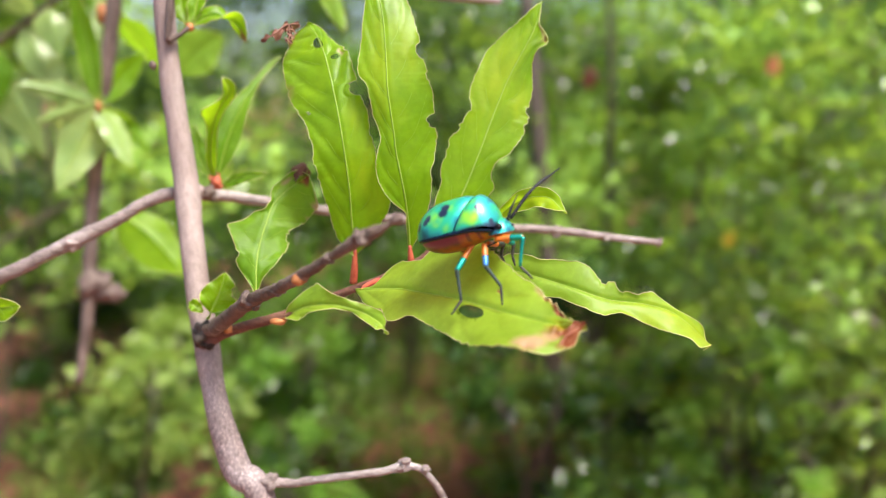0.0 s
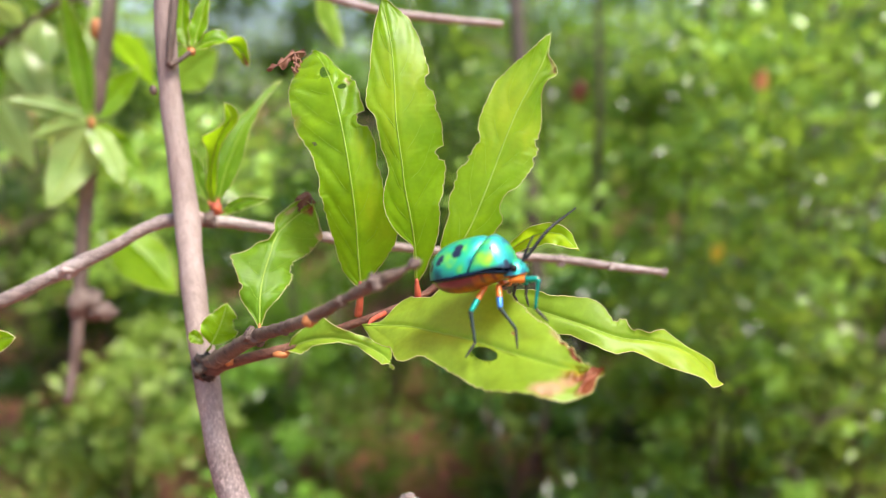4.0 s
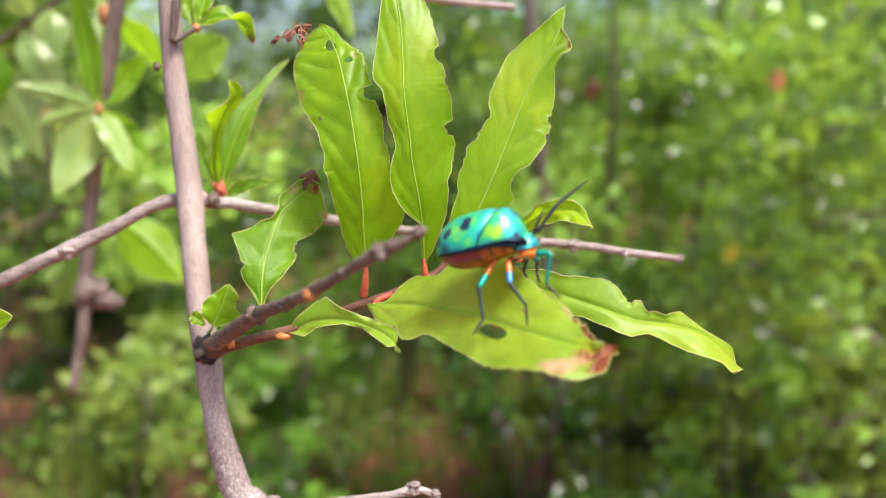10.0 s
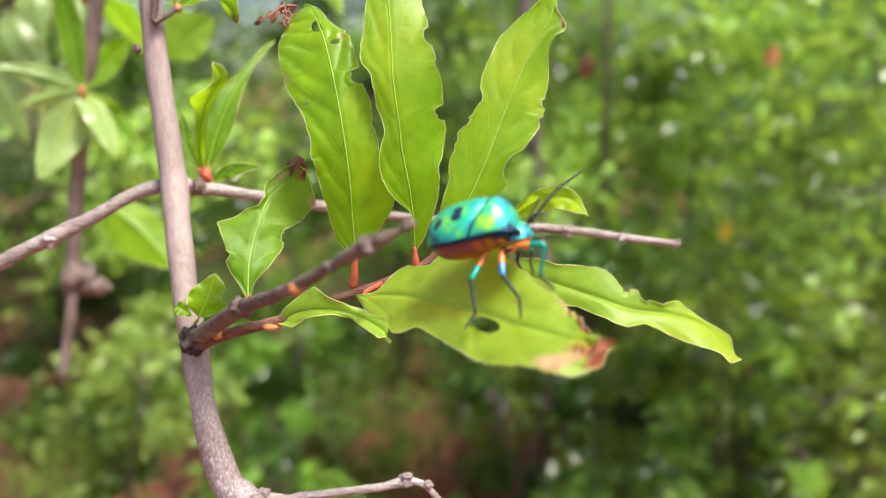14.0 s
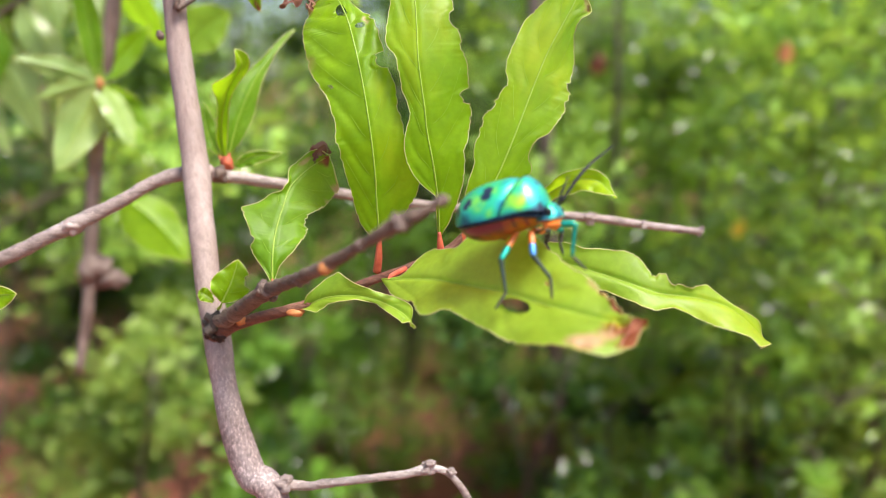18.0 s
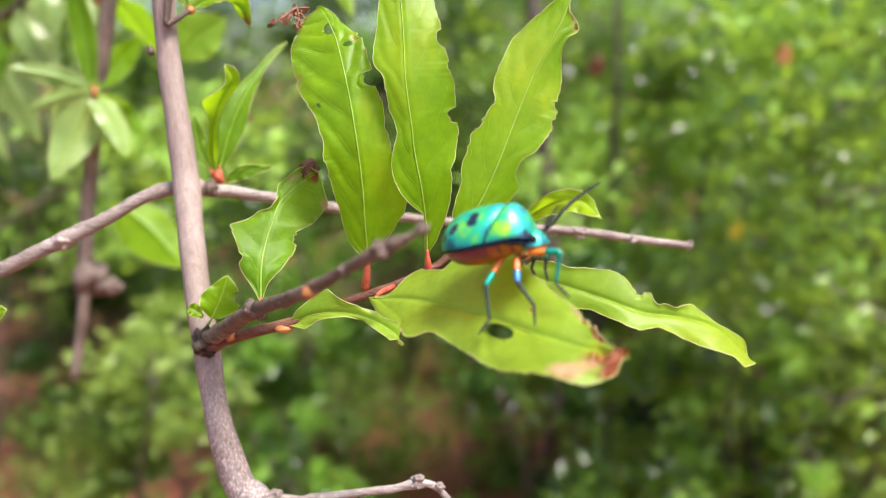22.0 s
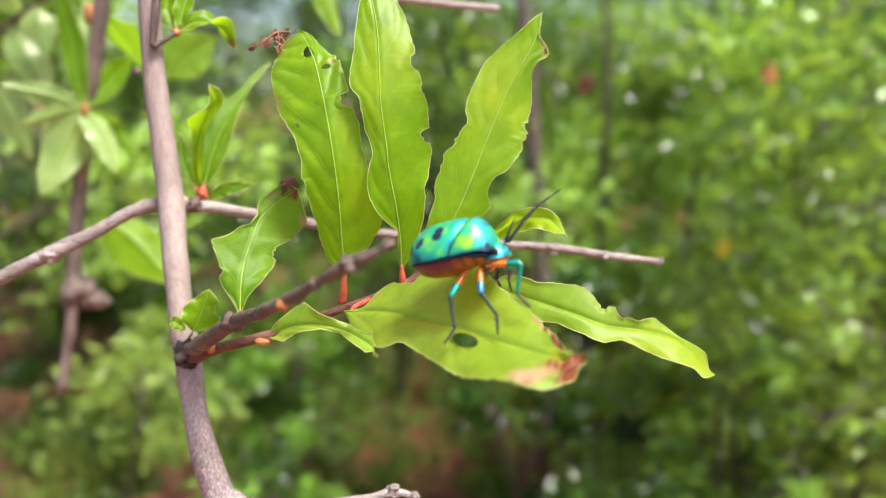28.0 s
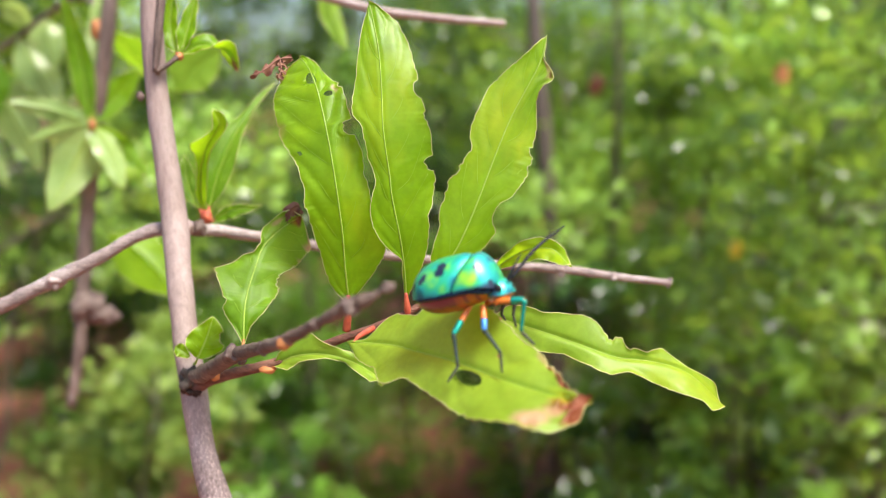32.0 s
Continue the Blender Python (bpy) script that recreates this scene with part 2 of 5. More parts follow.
def tube_data(points, radii, sides=10, steps=6, rough=0.0, seed=0.0, base=0, verts=None, faces=None):
    """A round tapering limb through points (Vectors) with radii, ends closed."""
    verts = [] if verts is None else verts
    faces = [] if faces is None else faces
    first = len(verts)
    n = (len(points) - 1) * steps
    side = None
    for i in range(n + 1):
        s = i / n
        c = along(points, s)
        t = (along(points, min(1, s + 0.004)) - along(points, max(0, s - 0.004))).normalized()
        side = (t.orthogonal() if side is None else side - t * side.dot(t)).normalized()
        other = t.cross(side)
        r = along(radii, s)
        for k in range(sides):
            a = 2 * math.pi * k / sides
            d = side * math.cos(a) + other * math.sin(a)
            w = 1.0
            if rough:
                w += rough * noise.noise(Vector((c + d * r) * (0.7 / max(radii)) + Vector((seed, 0, 0))))
            verts.append(c + d * r * w)
    for i in range(n):
        for k in range(sides):
            a, b = first + i * sides + k, first + i * sides + (k + 1) % sides
            faces.append((a, b, b + sides, a + sides))
    faces.append(tuple(first + k for k in reversed(range(sides))))
    faces.append(tuple(first + n * sides + k for k in range(sides)))
    return verts, faces


def limb(name, pts, radii, mat, parent, label="", sides=14, steps=8, rough=0.15, seed=0.0):
    p = [spot(q) for q in pts]
    r = [v * 0.01 for v in radii]
    v, f = tube_data(p, r, sides, steps, rough, seed)
    return mesh_part(name, v, f, mat, parent, label, origin=p[0])


def knob(name, at, size, mat, parent, label="", seed=0.0, lump=0.6):
    """A small uneven swelling or bud on the bark."""
    bm = bmesh.new()
    bmesh.ops.create_icosphere(bm, subdivisions=3, radius=1.0)
    lump *= 0.35 if name == "bud" else 1.0
    o = spot(at)
    for v in bm.verts:
        w = 1 + lump * noise.noise(v.co * 1.7 + Vector((seed, 2, 3)))
        v.co = Vector((v.co.x * size[0], v.co.y * size[1], v.co.z * size[2])) * (0.01 * w)
    me = bpy.data.meshes.new(name)
    bm.to_mesh(me)
    bm.free()
    me.materials.append(mat)
    me.polygons.foreach_set("use_smooth", [True] * len(me.polygons))
    ob = new(name, me)
    ob.parent = parent
    ob.location = o - parent.location
    if label:
        ob["label"] = label
    return ob


def thing(name, at, label, category, group=""):
    ob = new(name)
    ob.empty_display_size = 0.01
    ob.location = at
    return tagged(ob, label, category, group)


def leaf(parent, mid, left, right, side_a, side_b=None, mat=None, fold=12, wave=0.03, waves=3.0, bites=(), holes=(), dry=(), stalk=None,
         stalk_r=0.035, veins=8, nu=96, nv=13, seed=1.0, rib=0.011, label="", quilt=0.009, rim=0.0058, jag=0.03, stalk_mat=None, taper=22, cap=9.0,
         ragged=0.0, bleach=(), lime=()):
    """A leaf blade round a bent midrib. left/right: half widths (cm) at even steps; bites: (side, s, length, depth 0..1);
    holes: (s, v, ds, dv); dry, bleach, lime: (s, v, reach, strength); ragged: depth of the small nibbles along the edge."""
    mat = mat or M_LEAF
    mid = [Vector(p) for p in mid]
    sides = [Vector(q) for q in (side_a if isinstance(side_a, list) else (side_a, side_b))]
    left, right = [float(v) for v in left], [float(v) for v in right]

    def dryness_at(s, v, areas=dry, steep=2.2):
        amount = 0.0
        for s0, v0, reach, strong in areas:
            q = math.hypot((s - s0) / reach, (v - v0) * 0.25 / reach) + 0.5 * noise.noise(Vector((s * 14, v * 5, seed + 7)))
            amount = max(amount, strong * min(1, max(0, steep * (1.15 - q))))
        return amount

    def place(s, v):
        c = along(mid, s)
        t = (along(mid, min(1, s + 0.01)) - along(mid, max(0, s - 0.01))).normalized()
        sd = along(sides, s)
        sd = (sd - t * sd.dot(t)).normalized()
        up = sd.cross(t)
        w = max(0.004, along(right if v > 0 else left, s))
        sign = 1 if v > 0 else -1
        w *= 1 + jag * noise.noise(Vector((s * 38, sign * 5, seed))) + jag * 0.8 * noise.noise(Vector((s * 90, sign * 9, seed)))
        if ragged:
            for pace, part in ((60, 0.7), (130, 0.5)):
                w *= 1 - ragged * part * min(1, max(0, (noise.noise(Vector((s * pace, sign * 7, seed + pace))) - 0.12) * 6))
        w = min(w * min(1.0, (1.0 - s) * taper + 0.06), 0.01 + (1.0 - s) * cap)
        for sd_b, s0, ds, depth in bites:
            if sd_b == sign:
                q = abs(s - s0) / ds
                if q < 1:
                    w *= 1 - depth * (1 - q ** 7) * (1 + 0.25 * noise.noise(Vector((s * 150, sign, seed))))
        a = abs(v)
        d = w * a
        h = math.sin(radians(fold)) * w * (0.6 * a + 0.28 * (1 - math.exp(-6 * a))) - 0.022 * math.exp(-(d / 0.04) ** 2)
        h += wave * a * a * math.sin(waves * 6.283 * s + seed * 2.1 + (1.3 if sign > 0 else 0)) + wave * 0.5 * a * noise.noise(Vector((s * 6, v * 2, seed)))
        h += quilt * math.sin(min(1, a * 2.2) * math.pi / 2) * (abs(math.sin(math.pi * max(veins, 5) * (s - 0.05 * a - 0.13 * a * a - 0.02 * sign))) ** 0.8 - 0.6)
        h += 0.25 * quilt * a * noise.noise(Vector((s * 23, v * 4, seed + 1)))
        k = dryness_at(s, v) if dry else 0.0
        if k > 0.3:
            h += 0.13 * k * noise.noise(Vector((s * 30, v * 3.0, seed + 3)))
            d *= 1 - 0.12 * k * abs(noise.noise(Vector((s * 45, sign, seed))))
        return spot(c + sd * (sign * d * math.cos(radians(fold))) + up * h)

    vs = [math.copysign(abs(i / nv) ** 1.45, i) for i in range(-nv, nv + 1)]
    grid, dryness = [], []
    for i in range(nu + 1):
        s = i / nu
        for v in vs:
            grid.append([s, v])
            dryness.append(dryness_at(s, v))
    m = 2 * nv + 1
    for s0, v0, ds, dv in holes:
        for g in grid:
            q = math.hypot((g[0] - s0) / ds, (g[1] - v0) / dv)
            if 0.62 < q < 1.35:
                g[0], g[1] = s0 + (g[0] - s0) / q, v0 + (g[1] - v0) / q
    faces = []
    for i in range(nu):
        for j in range(m - 1):
            a = i * m + j
            cs = sum(grid[k][0] for k in (a, a + 1, a + m, a + m + 1)) / 4
            cv = sum(grid[k][1] for k in (a, a + 1, a + m, a + m + 1)) / 4
            if any(math.hypot((cs - s0) / ds, (cv - v0) / dv) < 0.97 for s0, v0, ds, dv in holes):
                continue
            faces.append((a, a + 1, a + m + 1, a + m))
    origin = spot(mid[0])
    blade = mesh_part("leaf", [place(s, v) for s, v in grid], faces, mat, parent, label, origin=origin)
    at = blade.data.attributes.new("dry", "FLOAT", "POINT")
    at.data.foreach_set("value", dryness)
    for key, areas in (("bleach", bleach), ("lime", lime)):
        if areas:
            blade.data.attributes.new(key, "FLOAT", "POINT").data.foreach_set("value", [dryness_at(p, q, areas, 0.8 if key == 'lime' else 1.6) for p, q in grid])
    # midrib, side veins and the thickened margin
    rp = [place(s / 14, 0.0) for s in range(15)]
    v, f = tube_data(rp, [0.01 * (rib * (1 - s / 14) ** 0.8 + 0.005) for s in range(15)], 6, 3)
    mesh_part("midrib", v, f, M_DRY if mat is M_DRY else M_VEIN, blade, "brown midrib" if mat is M_DRY else "pale yellow-green midrib", origin=origin)
    if veins:
        for k in range(1, veins):
            for sign in (-1, 1):
                s0 = k / veins + 0.02 * sign
                pts = [place(min(0.98, s0 + 0.13 * a * a + 0.05 * a), sign * a * 0.86) for a in (0.02, 0.3, 0.6, 1.0)]
                v, f = tube_data(pts, [0.000048, 0.00004, 0.00003, 0.000018], 5, 3)
                mesh_part("side_vein", v, f, M_SIDE_VEIN, blade, origin=origin)
    if rim:
        edge = [place(i / nu, -1.0) for i in range(nu + 1)] + [place(1 - i / nu, 1.0) for i in range(nu + 1)]
        v, f = tube_data(edge, [0.01 * rim] * len(edge), 5, 1)
        mesh_part("leaf_margin", v, f, M_RIM, blade, "thin yellowish leaf edge", origin=origin)
    if stalk:
        pts = [spot(stalk), spot(stalk).lerp(origin, 0.55) + Vector((0, 0, -0.0002)), rp[0] + (rp[1] - rp[0]) * 0.3]
        v, f = tube_data(pts, [0.01 * stalk_r * 1.35, 0.01 * stalk_r * 1.15, 0.01 * stalk_r * 0.55], 8, 5)
        mesh_part("petiole", v, f, stalk_mat or M_PETIOLE, blade, "short red petiole", origin=origin)
    return blade


# ---------------------------------------------------------------- ground
def ground_material():
    m, nt, p, out = material("soil_red")
    a, b = grain(nt, 1.3, 6, 0.7), grain(nt, 22, 6, 0.75)
    c = ramped(nt, a, [(0.3, (0.11, 0.028, 0.017)), (0.46, (0.25, 0.075, 0.045)), (0.62, (0.44, 0.19, 0.125)), (0.8, (0.26, 0.14, 0.07))])
    f = ramped(nt, b, [(0.35, (0.6, 0.6, 0.6)), (0.65, (1.15, 1.1, 1.05))])
    nt.links.new(mixed(nt, 1.0, c, f, "MULTIPLY"), p.inputs["Base Color"])
    p.inputs["Roughness"].default_value = 0.95
    bumped(nt, p, b, 0.02, 0.8)
    return m


def ground_height(x, y):
    far = math.hypot(x, y)
    return 0.03 * noise.noise(Vector((x * 0.9, y * 0.9, 0))) * min(1, 6 / (far + 1)) + 0.01 * noise.noise(Vector((x * 5, y * 5, 3))) * (far < 12)


def build_ground():
    rings = [0.0] + [0.25 * 1.22 ** i for i in range(46)]
    n, verts, faces = 72, [], []
    for r in rings:
        for k in range(n):
            a = 2 * math.pi * k / n
            x, y = r * math.cos(a), r * math.sin(a)
            verts.append((x, y, ground_height(x, y)))
    for i in range(len(rings) - 1):
        for k in range(n):
            a, b = i * n + k, i * n + (k + 1) % n
            faces.append((a, b, b + n, a + n))
    tagged(mesh_part("ground", verts, faces, ground_material()), "reddish-brown bare soil under the thicket", "ground", kind="structure")


build_ground()


# ---------------------------------------------------------------- the thicket behind
M_FAR = [
    # bright and dark copies carry light and shade in the leaf colour
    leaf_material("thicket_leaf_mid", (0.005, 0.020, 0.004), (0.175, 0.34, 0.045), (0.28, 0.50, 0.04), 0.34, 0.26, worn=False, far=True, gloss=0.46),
    leaf_material("thicket_leaf_lit_tint", (0.010, 0.036, 0.006), (0.30, 0.50, 0.085), (0.48, 0.72, 0.07), 0.36, 0.25, worn=False, far=True, gloss=0.5),
    leaf_material("thicket_leaf_shade_tint", (0.005, 0.020, 0.005), (0.06, 0.135, 0.022), (0.11, 0.23, 0.02), 0.3, 0.24, worn=False, far=True, gloss=0.4),
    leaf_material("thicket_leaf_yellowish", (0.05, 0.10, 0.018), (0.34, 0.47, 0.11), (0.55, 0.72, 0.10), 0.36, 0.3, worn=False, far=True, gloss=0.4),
]


def leafy(seed, centres, count, length, spread, name, mat, parent, label="", kind="", floor=0.02):
    """Many small folded leaves in clumps round the twig ends, one mesh; every clump has a tone of its own, the darkest
    painted as shaded gaps.
    """
    rng = np.random.default_rng(seed)
    pick = rng.integers(0, len(centres), count)
    gap_tones = rng.uniform(0, 1, len(centres))
    # under half the clumps go dark: gap shade put into leaf colour
    gap_tones = np.where(gap_tones < 0.42, gap_tones * 0.35, 0.45 + 0.6 * gap_tones)
    size = rng.uniform(0.6, 1.3, len(centres))
    c = np.array([tuple(q) for q in centres])[pick]
    p = c + rng.normal(0, 1, (count, 3)) * (spread * size[pick])[:, None] * np.array([1.15, 1.15, 0.8])
    keep = p[:, 2] > floor
    p, tone = p[keep], gap_tones[pick][keep]
    n = len(p)

    def unit(q):
        return q / np.linalg.norm(q, axis=1, keepdims=True)

    out = unit(np.stack([rng.uniform(-1, 1, n), rng.uniform(-1, 1, n), rng.uniform(-0.6, 0.8, n)], 1))
    sd = unit(np.cross(out, np.stack([rng.uniform(-1, 1, n), rng.uniform(-1, 1, n), rng.uniform(0.3, 1.2, n)], 1)))
    up = np.cross(sd, out)
    ln = (length * rng.uniform(0.6, 1.3, n))[:, None]
    w = ln * rng.uniform(0.17, 0.28, n)[:, None]
    v = np.stack([p, p + out * ln * 0.35 + sd * w + up * w * 0.3, p + out * ln * 0.7 + sd * w * 0.8 + up * w * 0.1, p + out * ln - up * w * 0.4,
                  p + out * ln * 0.7 - sd * w * 0.8 + up * w * 0.1, p + out * ln * 0.35 - sd * w + up * w * 0.3, p + out * ln * 0.5], 1).reshape(-1, 3)
    tri = np.array([[0, 1, 6], [1, 2, 6], [2, 3, 6], [3, 4, 6], [4, 5, 6], [5, 0, 6]])
    f = (tri[None] + 7 * np.arange(n)[:, None, None]).reshape(-1, 3)
    me = bpy.data.meshes.new(name)
    me.from_pydata((v - np.array(tuple(parent.location))).tolist(), [], f.tolist())
    me.materials.append(mat)
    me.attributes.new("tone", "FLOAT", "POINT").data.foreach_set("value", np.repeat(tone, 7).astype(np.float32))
    ob = new(name, me)
    ob.parent = parent
    return tagged(ob, label, kind=kind)


def thicket_bush(x, y, top, width, leaves, mat, seed, label, lowest, leaf_len=0.022):
    rng = random.Random(seed)
    base = Vector((x, y, ground_height(x, y)))
    bush = thing("bush", base, label, "bush", "bushes of the thicket")
    ends = []
    for k in range(rng.randint(4, 5)):
        a = rng.uniform(0, 6.283)
        lean = rng.uniform(0.2, 0.5) * width
        pts = [base + Vector((rng.uniform(-0.03, 0.03), rng.uniform(-0.03, 0.03), -0.02))]
        h = top * rng.uniform(0.7, 1.05)
        for j in range(1, 6):
            q = j / 5
            pts.append(base + Vector((math.cos(a) * lean * q + rng.gauss(0, 0.03), math.sin(a) * lean * q + rng.gauss(0, 0.03), h * q)))
        v, f = tube_data(pts, [0.005 * (1 - 0.13 * j) for j in range(6)], 7, 4, 0.2, seed)
        mesh_part("stem", v, f, M_BARK_SHADE, bush, origin=base)
        for j in range(1, 6):
            for _ in range(1 if j < 5 else 2):
                b = rng.uniform(0, 6.283)
                e = pts[j] + Vector((math.cos(b), math.sin(b), rng.uniform(-0.3, 0.5))) * width * rng.uniform(0.2, 0.5)
                if e.z < lowest - 0.05:
                    continue
                v, f = tube_data([pts[j], pts[j].lerp(e, 0.5) + Vector((0, 0, 0.02)), e], [0.003, 0.002, 0.001], 5, 3)
                mesh_part("twig", v, f, M_BARK_SHADE, bush, origin=base)
                ends.append(e)
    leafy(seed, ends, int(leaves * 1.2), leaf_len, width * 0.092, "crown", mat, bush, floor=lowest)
    return bush


# kinds 1 and 3 paint lit spots, kind 2 paints shaded ones
THICKET = [
    # x, y, height, width, leaves, leaf kind, height of the lowest leaves
    (0.57, 0.99, 1.08, 0.50, 6200, 1, 0.20), (0.28, 1.20, 1.06, 0.42, 3600, 1, 0.74), (-0.33, 1.30, 0.85, 0.30, 2800, 0, 0.40), (1.12, 1.80, 1.22, 0.50, 5500, 1, 0.60),
    (-0.86, 1.15, 1.15, 0.62, 5000, 1, 0.72), (0.86, 1.72, 1.26, 0.46, 7500, 1, 0.45), (-0.40, 1.65, 1.50, 0.52, 8000, 0, 0.3), (1.38, 2.10, 1.38, 0.60, 8000, 1, 0.32),
    (-1.00, 1.90, 1.3, 0.65, 5000, 1, 0.58), (1.95, 1.30, 1.5, 0.65, 6000, 0, 0.1), (-1.50, 1.50, 1.4, 0.60, 6000, 0, 0.1), (0.55, 2.50, 1.8, 0.80, 8000, 0, 0.3),
    (-0.75, 2.60, 1.5, 0.80, 5000, 1, 0.2), (1.30, 2.80, 1.9, 0.80, 8000, 1, 0.3), (-0.30, 1.15, 0.66, 0.20, 2200, 0, 0.05),
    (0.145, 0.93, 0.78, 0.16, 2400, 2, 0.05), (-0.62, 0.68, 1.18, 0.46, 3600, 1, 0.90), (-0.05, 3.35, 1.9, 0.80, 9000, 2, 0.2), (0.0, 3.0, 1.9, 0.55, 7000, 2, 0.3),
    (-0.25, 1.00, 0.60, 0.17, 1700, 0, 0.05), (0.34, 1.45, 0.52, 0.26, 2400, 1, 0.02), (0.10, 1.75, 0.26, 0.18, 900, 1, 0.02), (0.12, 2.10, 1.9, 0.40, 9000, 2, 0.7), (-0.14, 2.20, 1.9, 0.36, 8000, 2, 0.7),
    (-0.44, 1.02, 0.74, 0.24, 5000, 3, 0.05), (0.75, 2.05, 0.34, 0.25, 1200, 0, 0.02),
    (-1.35, 2.60, 0.62, 0.55, 5500, 0, 0.05), (-0.95, 2.75, 0.60, 0.5, 4500, 2, 0.05), (0.60, 1.75, 0.42, 0.22, 1600, 1, 0.02),
    (1.02, 1.55, 0.58, 0.34, 4000, 3, 0.02), (0.40, 1.25, 0.62, 0.20, 3000, 3, 0.02), (0.31, 1.05, 0.56, 0.15, 1900, 1, 0.02), (0.62, 1.30, 0.70, 0.13, 1700, 1, 0.42),
    (-1.05, 2.00, 0.75, 0.40, 5000, 2, 0.25), (-0.80, 2.25, 0.70, 0.40, 4000, 0, 0.2), (0.80, 1.60, 0.95, 0.34, 3600, 3, 0.60), (0.41, 0.88, 0.66, 0.18, 1500, 1, 0.05), (1.45, 2.30, 0.55, 0.45, 3000, 1, 0.05),
    (0.76, 1.48, 1.20, 0.62, 6000, 1, 0.60), (0.37, 1.58, 1.16, 0.50, 4500, 1, 0.62),
     (-0.95, 3.00, 1.90, 0.70, 8000, 0, 0.50), (-1.50, 2.90, 1.80, 0.70, 7000, 1, 0.50), (0.78, 1.42, 0.62, 0.22, 2400, 1, 0.25), (0.50, 0.92, 0.68, 0.14, 1700, 3, 0.30),
    (0.27, 0.82, 0.66, 0.15, 1600, 1, 0.35), (0.17, 0.86, 0.62, 0.13, 1200, 3, 0.30), (0.40, 0.80, 0.62, 0.12, 1200, 1, 0.35),
]
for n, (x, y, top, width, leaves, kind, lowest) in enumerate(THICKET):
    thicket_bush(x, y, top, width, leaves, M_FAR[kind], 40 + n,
                 ("leafy green bush rooted in red soil", "leafy bush with daylight put into its bright green leaf colour", "leafy bush with shade put into its dark green leaf colour", "low yellow-green bush beside bare red soil")[kind], lowest)

# low herbs with bare soil between them
PLOTS = [(-1.5 + 3.3 * ((n * 0.618) % 1), 1.45 + 1.5 * ((n * 0.383 + 0.1) % 1)) for n in range(30)]
PLOTS += [(-0.24, 2.3), (-0.30, 1.85), (-0.20, 1.62), (-0.27, 1.98), (0.16, 1.98), (-0.12, 2.8), (-0.36, 2.5), (0.06, 2.95), (-1.0, 1.72), (-1.12, 2.05), (-0.93, 1.58), (0.24, 2.4), (-0.08, 1.72)]
for n, (x, y) in enumerate(PLOTS):
    rng = random.Random(700 + n)
    base = Vector((x, y, ground_height(x, y)))
    herb = thing("herb", base, "small leafy herb growing from red soil", "herb", "herbs on the soil")
    tall, ends = rng.uniform(0.12, 0.34), []
    for k in range(5):
        a = rng.uniform(0, 6.283)
        e = base + Vector((math.cos(a) * 0.08, math.sin(a) * 0.08, tall * rng.uniform(0.5, 1)))
        v, f = tube_data([base - Vector((0, 0, 0.01)), base.lerp(e, 0.5) + Vector((0, 0, 0.02)), e], [0.002, 0.0015, 0.0008], 5, 3)
        mesh_part("stem", v, f, M_BARK_SHADE, herb, origin=base)
        ends += [e, base.lerp(e, 0.6)]
    leafy(900 + n, ends, 520, 0.024, 0.040, "foliage", M_FAR[(1, 3, 0)[n % 3]], herb, floor=0.005)

# bushes and low trees further off close the view all round
for n in range(26):
    rng = random.Random(300 + n)
    a = radians(90 + (n - 10) * 11) if n < 20 else radians(220 + (n - 20) * 18)
    r = rng.uniform(3.6, 6.5)
    base = Vector((r * math.cos(a), r * math.sin(a), 0))
    h = rng.uniform(1.35, 2.3) if math.cos(a) > -0.15 else rng.uniform(1.05, 1.7)
    tree = thing("low_tree", base, "low leafy tree behind the thicket", "tree", "trees behind the thicket")
    v, f = tube_data([base + Vector((0, 0, -0.05)), base + Vector((0.05, 0.03, h * 0.4)), base + Vector((-0.03, 0.05, h * 0.85))], [0.05, 0.04, 0.015], 8, 4, 0.2, n)
    mesh_part("trunk", v, f, M_BARK_SHADE, tree, origin=base)
    ends = []
    for k in range(26):
        b = rng.uniform(0, 6.283)
        q = base + Vector((math.cos(b) * rng.uniform(0.2, 1.1), math.sin(b) * rng.uniform(0.2, 1.1), h * rng.uniform(0.12, 1.0)))
        if k < 7:
            v, f = tube_data([base + Vector((0, 0, h * rng.uniform(0.2, 0.6))), base.lerp(q, 0.5) + Vector((0, 0, q.z * 0.5)), q], [0.02, 0.012, 0.005], 6, 4)
            mesh_part("limb", v, f, M_BARK_SHADE, tree, origin=base)
        ends.append(q)
    leafy(n, ends, 3800, 0.085, 0.2, "crown", M_FAR[(2, 0, 2, 1)[n % 4]], tree)

# a thin dark trunk, a bare twig and single withered leaves among the bushes
pole = thing("sapling", Vector((0.125, 1.05, 0)), "thin dark upright sapling in the thicket", "sapling")
limb("trunk", [FRAME.inverted() @ Vector((0.125, 1.05, -0.02)) * 100, (14.07, 103.99, -20.12), (13.59, 104.05, -0.21), (12.97, 104.07, 10.51), (12.04, 104.10, 22.00), (10.79, 104.15, 38.08)], [1.2, 1.1, 1.15, 1.15, 1.1, 1.0], M_BARK_SHADE, pole, "", 9, 6)
